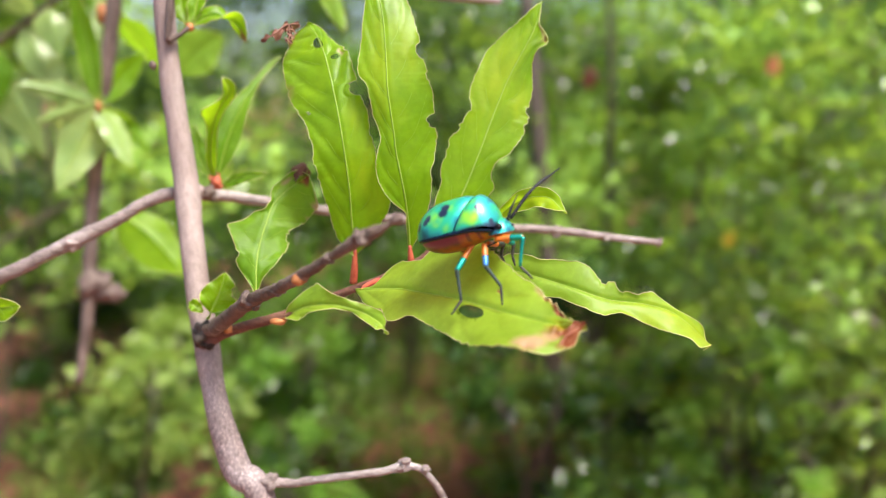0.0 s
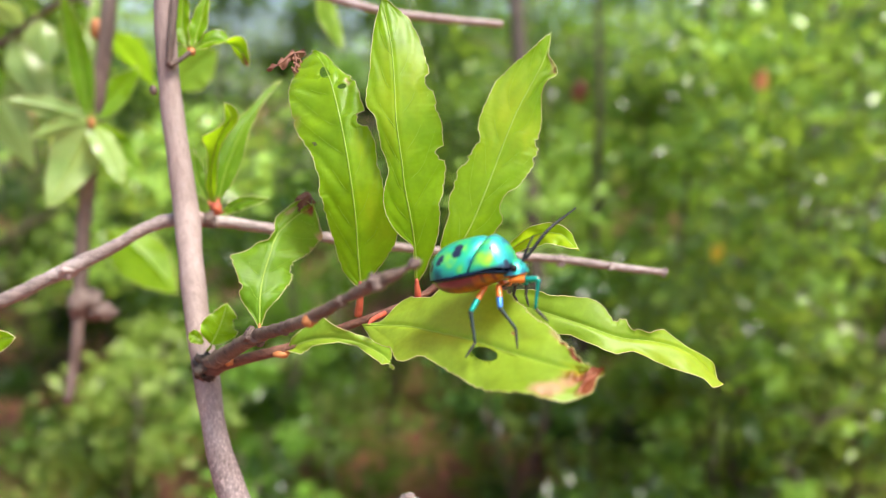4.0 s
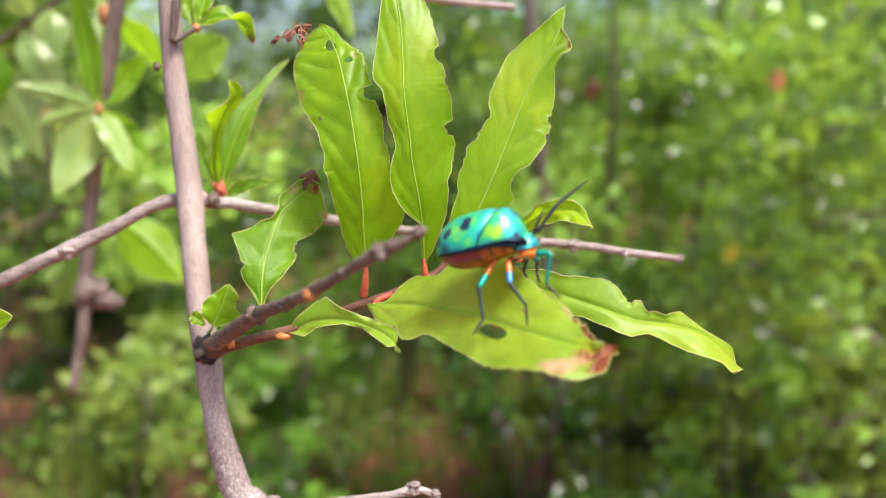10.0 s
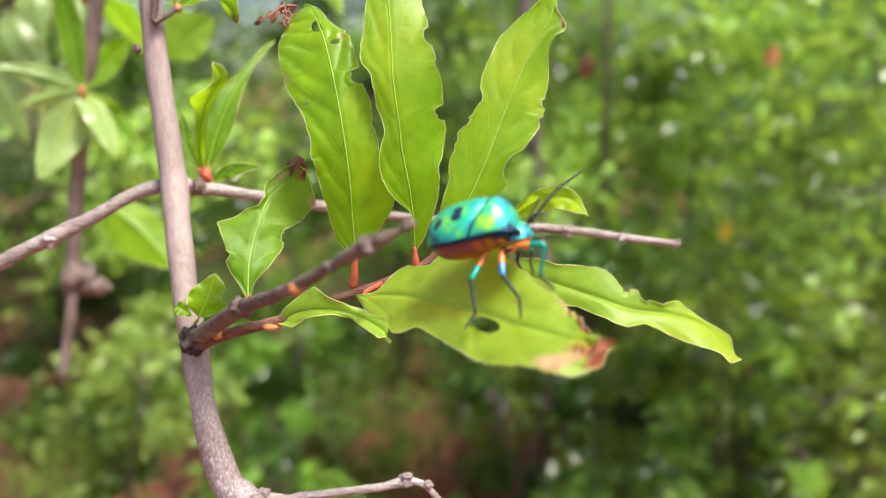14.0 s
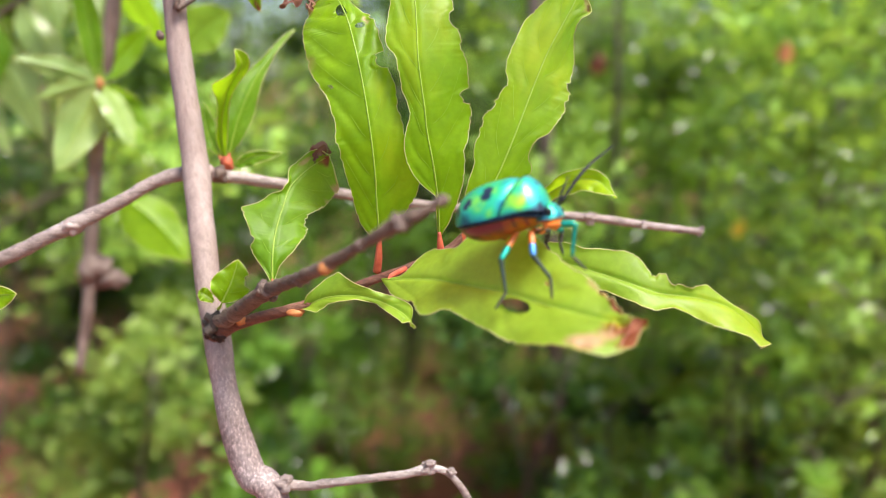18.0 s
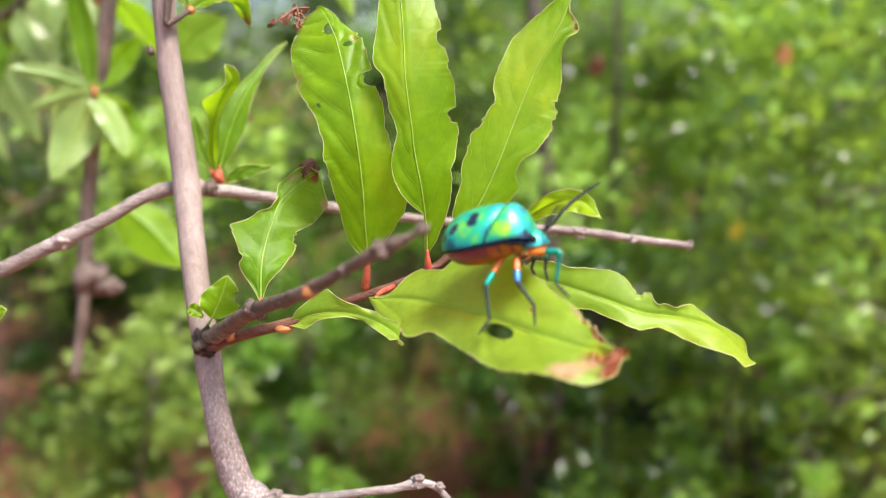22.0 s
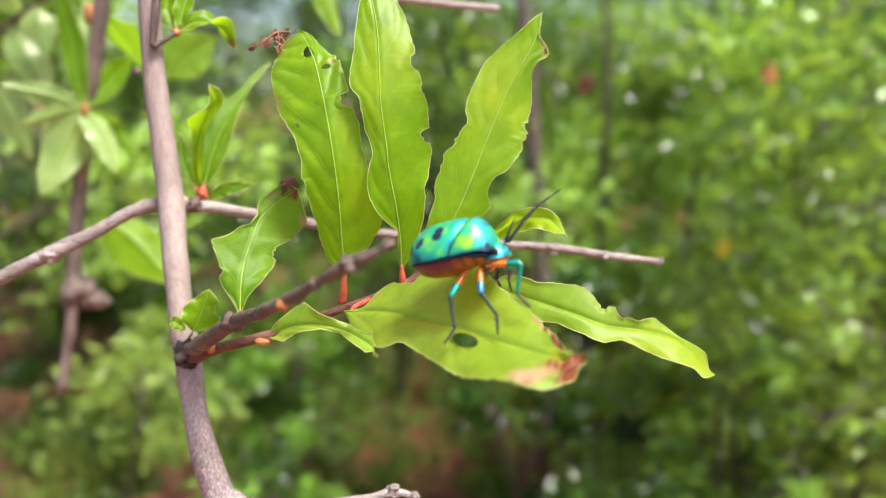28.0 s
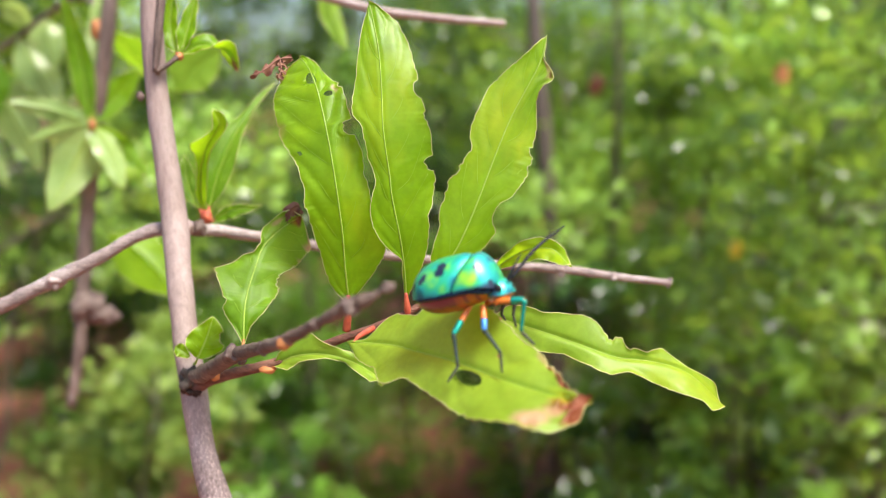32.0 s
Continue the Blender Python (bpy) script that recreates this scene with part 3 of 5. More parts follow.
for x, y, lean, tall in ((0.40, 1.32, 0.05, 1.5), (0.27, 1.18, -0.04, 1.3), (0.66, 1.40, 0.06, 1.45), (0.17, 1.55, 0.03, 1.7), (0.93, 1.55, -0.05, 1.5)):
    foot = Vector((x, y, ground_height(x, y) - 0.02))
    sapling = thing("sapling", foot, "thin brown upright sapling in the thicket", "sapling")
    way = [foot + Vector((lean * q + 0.012 * math.sin(7 * q + x * 9), 0.01 * math.sin(5 * q), tall * q)) for q in (0, 0.2, 0.4, 0.6, 0.8, 1.0)]
    v, f = tube_data(way, [0.009, 0.008, 0.0075, 0.0065, 0.005, 0.003], 8, 5, 0.25, x)
    mesh_part("trunk", v, f, M_BARK_SHADE, sapling, origin=foot)
dead_branch = thing("dead_branch", Vector((1.0, 0.75, 0)), "thin dead branch leaning through the thicket", "branch")
limb("stick", [(34.12, 88.11, -1.77), (37.04, 88.11, -3.59), (41.57, 88.12, -6.50), (50.52, 88.14, -11.93), (59.08, 88.15, -17.30), FRAME.inverted() @ Vector((1.0, 0.75, -0.02)) * 100], [0.1, 0.16, 0.2, 0.25, 0.3, 0.4], M_BARK, dead_branch, "", 8, 6, 0.3)
for k, (at, size) in enumerate([((31.78, 73.15, 15.36), 1.0), ((25.51, 68.08, -1.17), 0.8), ((14.43, 75.09, 14.77), 1.0), ((15.66, 96.03, -8.67), 0.95)]):
    dead = thing("withered_leaf", spot(at), ("withered orange-brown leaf caught in the thicket", "withered yellow leaf caught in the thicket")[k == 1], "leaf", "withered leaves in the thicket")
    c, vs = spot(at), []
    for i in range(7):
        for j in (-1, 0, 1):
            q = i / 6
            vs.append(c + Vector((j * 0.35 * math.sin(math.pi * q) ** 0.7, 0.2 * j * j + 0.2 * math.sin(3 * q + k), q * 1.0 - 0.5)) * size * 0.022)
    fs = [(i * 3 + j, i * 3 + j + 1, i * 3 + j + 4, i * 3 + j + 3) for i in range(6) for j in (0, 1)]
    mesh_part("blade", vs, fs, (M_BUD, M_YELLOW, M_DRY, M_BUD)[k], dead, origin=c)


# ---------------------------------------------------------------- the fruit shrub with its twigs
FOOT = Vector((-0.03, 0.155, 0.0))
shrub = thing("shrub", FOOT, "young fruit shrub with grey-brown stem and bitten green leaves", "shrub")
low = [spot(q) for q in ((-3.64, 13.62, -4.61), (-3.30, 13.60, -5.11))]
stem_pts = [(-5.19, 14.30, 6.28), (-5.17, 14.30, 5.23), (-5.18, 14.39, 4.21), (-5.15, 14.49, 3.27), (-5.04, 14.59, 2.01), (-4.89, 14.59, 0.93), (-4.71, 14.28, -0.14),
            (-4.50, 13.98, -1.27), (-4.31, 13.78, -2.07), (-4.18, 13.68, -2.86), (-3.99, 13.58, -3.64), (-3.68, 13.62, -4.56), (-3.25, 13.60, -5.16)]
root = FRAME.inverted() @ (FOOT - Vector((0, 0, 0.03))) * 100
stem_pts += [tuple(Vector(stem_pts[-1]).lerp(root, q) + Vector((0.6 * math.sin(9 * q), 0, 0))) for q in (0.04, 0.1, 0.25, 0.5, 0.75, 1.0)]
limb("stem", stem_pts, [0.17, 0.18, 0.2, 0.21, 0.22, 0.25, 0.23, 0.225, 0.23, 0.22, 0.23, 0.26, 0.27, 0.28, 0.3, 0.35, 0.4, 0.5, 0.6], M_BARK, shrub,
     "main stem with smooth grey-brown bark", 18, 10, 0.12)
limb("branch", [(-11.38, 14.16, -2.13), (-8.42, 14.47, -0.84), (-7.78, 14.47, -0.54), (-7.19, 14.58, -0.24), (-6.37, 14.68, 0.18), (-5.76, 14.78, 0.55), (-5.14, 14.89, 0.73), (-4.41, 15.39, 0.69),
                (-3.50, 15.39, 0.55), (-2.14, 15.39, 0.33), (-0.78, 15.40, 0.14), (0.70, 15.40, 0.00), (2.50, 15.36, -0.13), (3.51, 15.31, -0.27), (4.64, 15.31, -0.41)],
     [0.14, 0.14, 0.13, 0.15, 0.13, 0.12, 0.14, 0.13, 0.11, 0.10, 0.09, 0.085, 0.085, 0.075, 0.065], M_BARK_SIDE, shrub, "thin side branch crossing the stem", 12, 8, 0.15)
limb("twig", [(-4.26, 13.68, -1.97), (-3.65, 12.68, -1.63), (-2.88, 11.44, -1.19), (-2.21, 10.39, -0.93), (-1.69, 9.47, -0.70), (-1.18, 8.95, -0.42), (-0.75, 8.54, -0.19), (-0.47, 8.35, -0.06), (-0.29, 8.25, 0.04)],
     [0.14, 0.135, 0.118, 0.085, 0.08, 0.062, 0.08, 0.045, 0.035], M_BARK_TWIG, shrub, "dark bare twig pointing outwards", 14, 10, 0.4, 3.0)
limb("twig", [(-4.29, 13.58, -2.14), (-3.71, 13.28, -1.87), (-2.74, 12.89, -1.59), (-2.15, 12.79, -1.40), (-1.58, 12.74, -1.17), (-0.91, 12.59, -0.93), (-0.26, 12.50, -0.63), (0.11, 12.50, -0.30)],
     [0.13, 0.10, 0.09, 0.078, 0.072, 0.065, 0.06, 0.05], M_BARK_RED, shrub, "reddish young twig that carries the leaves", 12, 8, 0.15)
limb("twig", [(-3.62, 13.62, -4.63), (-2.78, 13.52, -4.74), (-1.99, 13.53, -4.66), (-1.09, 13.53, -4.56), (-0.60, 13.54, -4.46), (-0.25, 13.54, -4.54), (0.12, 13.62, -5.07), (0.51, 13.78, -6.11)],
     [0.115, 0.085, 0.075, 0.07, 0.088, 0.06, 0.055, 0.05], M_BARK_SIDE, shrub, "pale kinked side twig", 12, 9, 0.35)
limb("twig", [(-5.06, 14.19, 3.60), (-4.99, 14.15, 4.13), (-4.95, 14.20, 4.78), (-4.88, 14.20, 5.51)], [0.06, 0.075, 0.08, 0.08], M_BARK_DARK, shrub, "", 8, 6)
limb("twig", [(-5.05, 14.19, 3.60), (-4.89, 14.29, 3.73), (-4.71, 14.50, 3.96)], [0.07, 0.045, 0.05], M_BARK_DARK, shrub, "", 8, 6)
limb("twig", [(-3.20, 19.01, 6.53), (-1.52, 19.01, 6.09), (-0.69, 19.02, 5.95), (0.57, 19.02, 5.81), (1.69, 19.02, 5.71)], [0.11, 0.1, 0.1, 0.09, 0.08], M_BARK, shrub, "", 8, 6)
# nodes, scars and buds on the bark
knob("node", (-2.84, 11.29, -1.14), (0.14, 0.11, 0.10), M_BARK_DARK, shrub, "brown knobbly leaf scar", 1, 1.0)
knob("node", (-0.75, 8.50, -0.19), (0.115, 0.10, 0.11), M_BARK_DARK, shrub, "", 2)
knob("node", (-0.31, 8.25, 0.04), (0.07, 0.06, 0.07), M_BARK_DARK, shrub, "", 3)
knob("node", (-2.16, 10.34, -0.91), (0.11, 0.09, 0.09), M_BARK_DARK, shrub, "", 31)
knob("node", (-1.22, 8.97, -0.44), (0.08, 0.07, 0.07), M_BARK_DARK, shrub, "", 32)
knob("node", (-2.76, 11.39, -1.27), (0.07, 0.07, 0.05), M_BARK_DARK, shrub, "", 33)
knob("bud", (-1.68, 9.41, -0.72), (0.10, 0.09, 0.09), M_BUD, shrub, "small orange-brown bud", 4)
knob("bud", (-3.71, 13.18, -1.83), (0.10, 0.07, 0.09), M_BUD, shrub, "small orange-brown bud", 5)
knob("bud", (-2.73, 12.84, -1.66), (0.15, 0.07, 0.07), M_BUD, shrub, "small orange-brown bud", 6)
knob("bud", (-4.51, 15.29, 0.95), (0.12, 0.1, 0.14), M_PETIOLE, shrub, "red bud base", 7)
knob("bud", (-4.73, 14.50, 3.94), (0.08, 0.08, 0.08), M_BUD, shrub, "", 8)
knob("node", (-4.24, 13.50, -1.96), (0.20, 0.14, 0.19), M_BARK_SHADE, shrub, "dark cracked collar where the twigs leave the stem", 9, 1.1)
knob("node", (-4.34, 13.44, -2.07), (0.07, 0.06, 0.09), M_BARK_BLACK, shrub, "black scar on the collar", 34, 1.0)
knob("node", (-4.18, 13.42, -2.15), (0.11, 0.06, 0.06), M_BARK_BLACK, shrub, "black scar on the collar", 35, 1.0)
knob("node", (-4.80, 14.69, 0.74), (0.22, 0.2, 0.2), M_BARK, shrub, "", 10, 0.2)
knob("node", (-4.63, 15.19, 0.72), (0.16, 0.14, 0.16), M_BARK_DARK, shrub, "", 11)
knob("node", (-7.18, 14.53, -0.27), (0.16, 0.13, 0.14), M_BARK, shrub, "", 12)
knob("node", (2.52, 15.31, -0.14), (0.11, 0.09, 0.105), M_BARK_SIDE, shrub, "", 13, 0.9)
knob("node", (4.64, 15.31, -0.40), (0.06, 0.07, 0.08), M_BARK_SIDE, shrub, "", 14, 0.9)
knob("node", (3.52, 15.28, -0.28), (0.07, 0.07, 0.085), M_BARK_SIDE, shrub, "", 39, 0.9)
knob("node", (-5.42, 14.39, 3.18), (0.07, 0.07, 0.08), M_BARK_DARK, shrub, "", 15)
knob("node", (-0.63, 13.54, -4.46), (0.12, 0.10, 0.10), M_BARK_SIDE, shrub, "", 16, 0.9)
knob("bud", (-0.56, 13.46, -4.34), (0.10, 0.06, 0.07), M_BARK_SIDE, shrub, "dry grey bud on the kinked twig", 36, 1.0)
knob("node", (-0.22, 13.50, -4.50), (0.08, 0.07, 0.085), M_BARK_SIDE, shrub, "", 37, 0.9)
knob("node", (-3.05, 13.45, -4.68), (0.13, 0.11, 0.16), M_BARK_SIDE, shrub, "ragged scar where the kinked twig leaves", 38, 1.1)

# the three upright leaves
leaf(shrub, [(-1.32, 12.54, -0.51), (-1.35, 12.35, 0.05), (-1.36, 12.20, 0.54), (-1.41, 12.05, 1.14), (-1.50, 12.05, 1.76), (-1.60, 12.15, 2.25), (-1.74, 12.35, 2.79), (-1.85, 12.50, 3.10), (-2.00, 12.75, 3.38), (-2.18, 13.05, 3.58)],
     [0.02, 0.20, 0.31, 0.35, 0.39, 0.42, 0.45, 0.47, 0.49, 0.52, 0.55, 0.57, 0.57, 0.54, 0.55, 0.58, 0.61, 0.64, 0.68, 0.72, 0.76, 0.80, 0.80, 0.80, 0.79, 0.78, 0.78, 0.76, 0.72, 0.69, 0.66, 0.63, 0.60, 0.56, 0.52, 0.48, 0.40],
     [0.02, 0.19, 0.33, 0.46, 0.55, 0.63, 0.66, 0.70, 0.62, 0.56, 0.54, 0.53, 0.51, 0.51, 0.47, 0.47, 0.48, 0.48, 0.45, 0.44, 0.43, 0.43, 0.42, 0.42, 0.41, 0.40, 0.36, 0.31, 0.27, 0.24, 0.22, 0.20, 0.19, 0.17, 0.14, 0.10, 0.04],
     [(1.00, -0.05, 0.00), (1.00, -0.05, 0.00), (1.00, -0.05, 0.00), (1.00, -0.05, 0.00), (1.00, -0.05, 0.00), (1.00, -0.05, 0.00), (1.00, -0.05, 0.00), (1.00, -0.10, 0.10), (1.00, -0.15, 0.30)], fold=-15, wave=0.06, waves=2.5, nu=230, nv=15, ragged=0.035, bites=[(1, 0.548, 0.026, 0.34), (1, 0.70, 0.012, 0.12), (-1, 0.30, 0.02, 0.05)],
     taper=150, cap=60, lime=[(0.28, 0.55, 0.16, 0.4), (0.44, 0.5, 0.08, 0.4)], bleach=[(0.70, 0.75, 0.03, 0.8), (0.60, -0.97, 0.03, 0.4)],
     holes=[(0.795, -0.02, 0.040, 0.16), (0.675, 0.40, 0.012, 0.20), (0.500, -0.80, 0.012, 0.05)], dry=[(0.97, -0.9, 0.05, 0.8)],
     stalk=(-1.39, 12.74, -0.99), stalk_r=0.052, seed=1.3, veins=9, rib=0.011, quilt=0.030, jag=0.015, label="long glossy green leaf, tip curled and brown")
for q, (tip_mid, tip_w, tip_side) in enumerate([([(-2.29, 12.90, 3.52), (-2.44, 12.55, 3.41), (-2.57, 12.30, 3.21), (-2.77, 12.10, 3.06)], [0.05, 0.09, 0.06, 0.08, 0.05, 0.01], (0.2, -0.5, -0.8)),
                                                ([(-2.39, 12.55, 3.41), (-2.33, 12.35, 3.21), (-2.37, 12.25, 3.04)], [0.03, 0.06, 0.04, 0.05, 0.01], (0.9, -0.4, 0.1))]):
    leaf(shrub, tip_mid, tip_w, tip_w, tip_side, tip_side, mat=M_DRY, wave=0.07, waves=3.5, jag=0.5, nu=40, nv=6, veins=0, rim=0, rib=0.006, quilt=0.0, fold=25, seed=50 + q, label="shrivelled brown tip of the long leaf")
leaf(shrub, [(-0.38, 12.40, -0.45), (-0.39, 12.20, 0.05), (-0.46, 12.00, 0.65), (-0.55, 11.90, 1.13), (-0.59, 11.85, 1.55), (-0.67, 11.82, 2.14), (-0.70, 11.91, 2.75), (-0.75, 12.06, 3.40), (-0.87, 12.26, 4.03), (-0.94, 12.36, 4.32)],
     [0.02, 0.03, 0.03, 0.04, 0.04, 0.03, 0.18, 0.30, 0.36, 0.39, 0.39, 0.38, 0.34, 0.30, 0.26, 0.23, 0.25, 0.27, 0.31, 0.34, 0.32, 0.35, 0.46, 0.48, 0.46, 0.43, 0.39, 0.37, 0.35, 0.31, 0.26, 0.20, 0.14, 0.09, 0.06, 0.03, 0.02],
     [0.02, 0.08, 0.16, 0.21, 0.28, 0.35, 0.42, 0.46, 0.49, 0.54, 0.59, 0.63, 0.66, 0.68, 0.70, 0.71, 0.71, 0.71, 0.72, 0.73, 0.72, 0.70, 0.68, 0.65, 0.60, 0.58, 0.57, 0.53, 0.51, 0.48, 0.43, 0.39, 0.28, 0.18, 0.12, 0.06, 0.02],
     [(1.00, 0.05, 0.00), (1.00, 0.00, 0.05)], fold=-11, wave=0.05, waves=2.2, nu=230, nv=15, ragged=0.035,
     bites=[(1, 0.452, 0.020, 0.17), (1, 0.678, 0.024, 0.14), (1, 0.60, 0.014, 0.06), (-1, 0.525, 0.02, 0.10), (1, 0.25, 0.02, 0.04)], lime=[(0.62, -0.3, 0.2, 0.45), (0.7, 0.6, 0.15, 0.4)],
     stalk=(-0.35, 12.50, -0.69), stalk_r=0.048, seed=2.2, veins=9, rib=0.010, quilt=0.014, jag=0.015, label="long green leaf with bitten wavy edge")
leaf(shrub, [(0.10, 12.40, -0.16), (0.47, 12.30, 0.41), (0.78, 12.31, 1.11), (1.07, 12.41, 1.85), (1.35, 12.51, 2.50), (1.73, 12.62, 3.19), (1.87, 12.67, 3.53), (1.94, 12.72, 3.83)],
     [0.02, 0.16, 0.28, 0.33, 0.37, 0.39, 0.41, 0.48, 0.52, 0.53, 0.54, 0.57, 0.54, 0.49, 0.45, 0.44, 0.49, 0.53, 0.55, 0.55, 0.55, 0.55, 0.55, 0.51, 0.46, 0.42, 0.37, 0.33, 0.30, 0.27, 0.24, 0.21, 0.18, 0.14, 0.10, 0.06, 0.02],
     [0.02, 0.09, 0.17, 0.26, 0.33, 0.36, 0.39, 0.43, 0.46, 0.34, 0.32, 0.36, 0.49, 0.55, 0.59, 0.61, 0.60, 0.59, 0.53, 0.51, 0.50, 0.44, 0.36, 0.26, 0.21, 0.23, 0.31, 0.27, 0.14, 0.04, 0.03, 0.02, 0.02, 0.02, 0.02, 0.02, 0.02],
     [(0.90, 0.00, -0.40), (0.90, 0.10, -0.40)], fold=-10, wave=0.04, waves=2.6, nu=230, nv=15, ragged=0.045,
     bites=[(-1, 0.425, 0.016, 0.09), (-1, 0.345, 0.014, 0.10), (1, 0.485, 0.016, 0.10), (-1, 0.29, 0.012, 0.05), (1, 0.43, 0.01, 0.06)], lime=[(0.55, -0.4, 0.2, 0.5), (0.5, 0.6, 0.1, 0.6)],
     dry=[(0.80, 0.9, 0.03, 0.9), (0.74, 0.85, 0.02, 0.7)], bleach=[(0.76, 0.7, 0.05, 0.6)], stalk=(-0.03, 12.50, -0.49), seed=3.1, veins=9, rib=0.010, quilt=0.012, jag=0.015, label="upright green leaf with ragged edge")
# the small leaf by the stem
leaf(shrub, [(-2.95, 12.19, -1.12), (-2.96, 12.29, -0.64), (-2.94, 12.49, -0.27), (-2.86, 12.69, 0.11), (-2.78, 12.89, 0.41), (-2.54, 13.09, 0.69), (-2.20, 13.20, 0.92)],
     [0.02, 0.06, 0.11, 0.16, 0.22, 0.27, 0.32, 0.35, 0.34, 0.37, 0.40, 0.44, 0.48, 0.54, 0.59, 0.63, 0.53, 0.42, 0.35, 0.30, 0.24, 0.11, 0.09, 0.08, 0.07, 0.11, 0.16, 0.21, 0.24, 0.23, 0.23, 0.23, 0.23, 0.22, 0.19, 0.16, 0.02],
     [0.02, 0.04, 0.07, 0.10, 0.16, 0.23, 0.29, 0.34, 0.37, 0.40, 0.42, 0.45, 0.47, 0.48, 0.48, 0.47, 0.47, 0.43, 0.44, 0.52, 0.59, 0.61, 0.62, 0.63, 0.62, 0.63, 0.63, 0.63, 0.63, 0.63, 0.63, 0.62, 0.61, 0.60, 0.57, 0.53, 0.02],
     [(0.95, 0.10, -0.25), (0.75, 0.10, -0.60)], fold=-12, wave=0.06, seed=4.0, veins=6, rib=0.013, nu=180, nv=14, ragged=0.05, quilt=0.014,
     bites=[(1, 0.44, 0.03, 0.12), (-1, 0.235, 0.02, 0.10)], bleach=[(0.93, 1.0, 0.05, 0.9), (0.85, -0.6, 0.05, 0.6), (0.78, 1.0, 0.02, 0.7)],
     stalk=(-2.90, 11.89, -1.24), stalk_mat=M_BUD, stalk_r=0.03, dry=[(1.0, 0.0, 0.08, 1.0)], mat=M_LEAF_SIDE, label="short eaten leaf with a dry brown tip")
leaf(shrub, [(-2.50, 13.15, 0.78), (-2.40, 13.10, 1.00), (-2.26, 13.15, 1.10), (-2.16, 13.25, 0.98)], [0.05, 0.13, 0.16, 0.12, 0.03], [0.05, 0.12, 0.15, 0.13, 0.03], (0.7, -0.3, -0.6), (0.6, -0.3, -0.7), mat=M_DRY,
     wave=0.05, waves=2.0, jag=0.3, nu=40, nv=6, veins=0, rim=0, rib=0.005, quilt=0.0, fold=-28, seed=53, label="curled red-brown tip of the short leaf")
leaf(shrub, [(-4.02, 13.18, -1.53), (-3.91, 13.18, -1.30), (-3.83, 13.23, -1.06), (-3.77, 13.29, -0.81)], [0.03, 0.25, 0.31, 0.29, 0.22, 0.12, 0.02], [0.03, 0.19, 0.30, 0.33, 0.27, 0.17, 0.02],
     (0.95, 0.3, 0.2), (0.95, 0.3, 0.2), fold=8, nu=40, nv=8, veins=4, seed=5.0, bites=[(1, 0.6, 0.12, 0.3)], mat=M_LEAF, stalk=(-4.18, 13.48, -1.67), stalk_r=0.02, stalk_mat=M_VEIN, label="tiny round leaf at the stem")
leaf(shrub, [(-4.23, 13.38, -1.53), (-4.38, 13.38, -1.41), (-4.49, 13.38, -1.36)], [0.03, 0.09, 0.12, 0.09, 0.02], [0.03, 0.09, 0.12, 0.09, 0.02], (0.4, 0.2, 0.9), (0.4, 0.2, 0.9), nu=24, nv=5, veins=3, seed=5.5, mat=M_LEAF, label="tiny round leaf at the stem")
# the leaf under the twig
leaf(shrub, [(-2.59, 12.79, -1.57), (-2.22, 12.64, -1.40), (-1.73, 12.49, -1.35), (-1.26, 12.39, -1.45), (-0.90, 12.39, -1.65), (-0.77, 12.39, -1.85)],
     [0.03, 0.06, 0.09, 0.13, 0.15, 0.18, 0.21, 0.25, 0.30, 0.33, 0.35, 0.38, 0.32, 0.26, 0.21, 0.18, 0.16, 0.15, 0.14, 0.13, 0.14, 0.14, 0.15, 0.16, 0.16, 0.15, 0.15, 0.15, 0.15, 0.14, 0.11, 0.11, 0.19, 2.21, 0.02, 0.14, 0.02],
     [0.03, 0.07, 0.11, 0.15, 0.19, 0.17, 0.16, 0.14, 0.11, 0.11, 0.11, 0.10, 0.10, 0.09, 0.08, 0.06, 0.06, 0.06, 0.06, 0.05, 0.05, 0.08, 0.10, 0.13, 0.15, 0.17, 0.18, 0.18, 0.18, 0.18, 0.23, 0.59, 0.02, 0.02, 0.02, 0.02, 0.02],
     [(0.20, -0.30, -0.90), (0.50, -0.30, -0.80)], fold=14, wave=0.04, seed=6.0, cap=1.1, veins=6, mat=M_LEAF_PALE, stalk=(-2.65, 12.84, -1.59), stalk_mat=M_BUD, label="small folded pale green leaf below the twig")
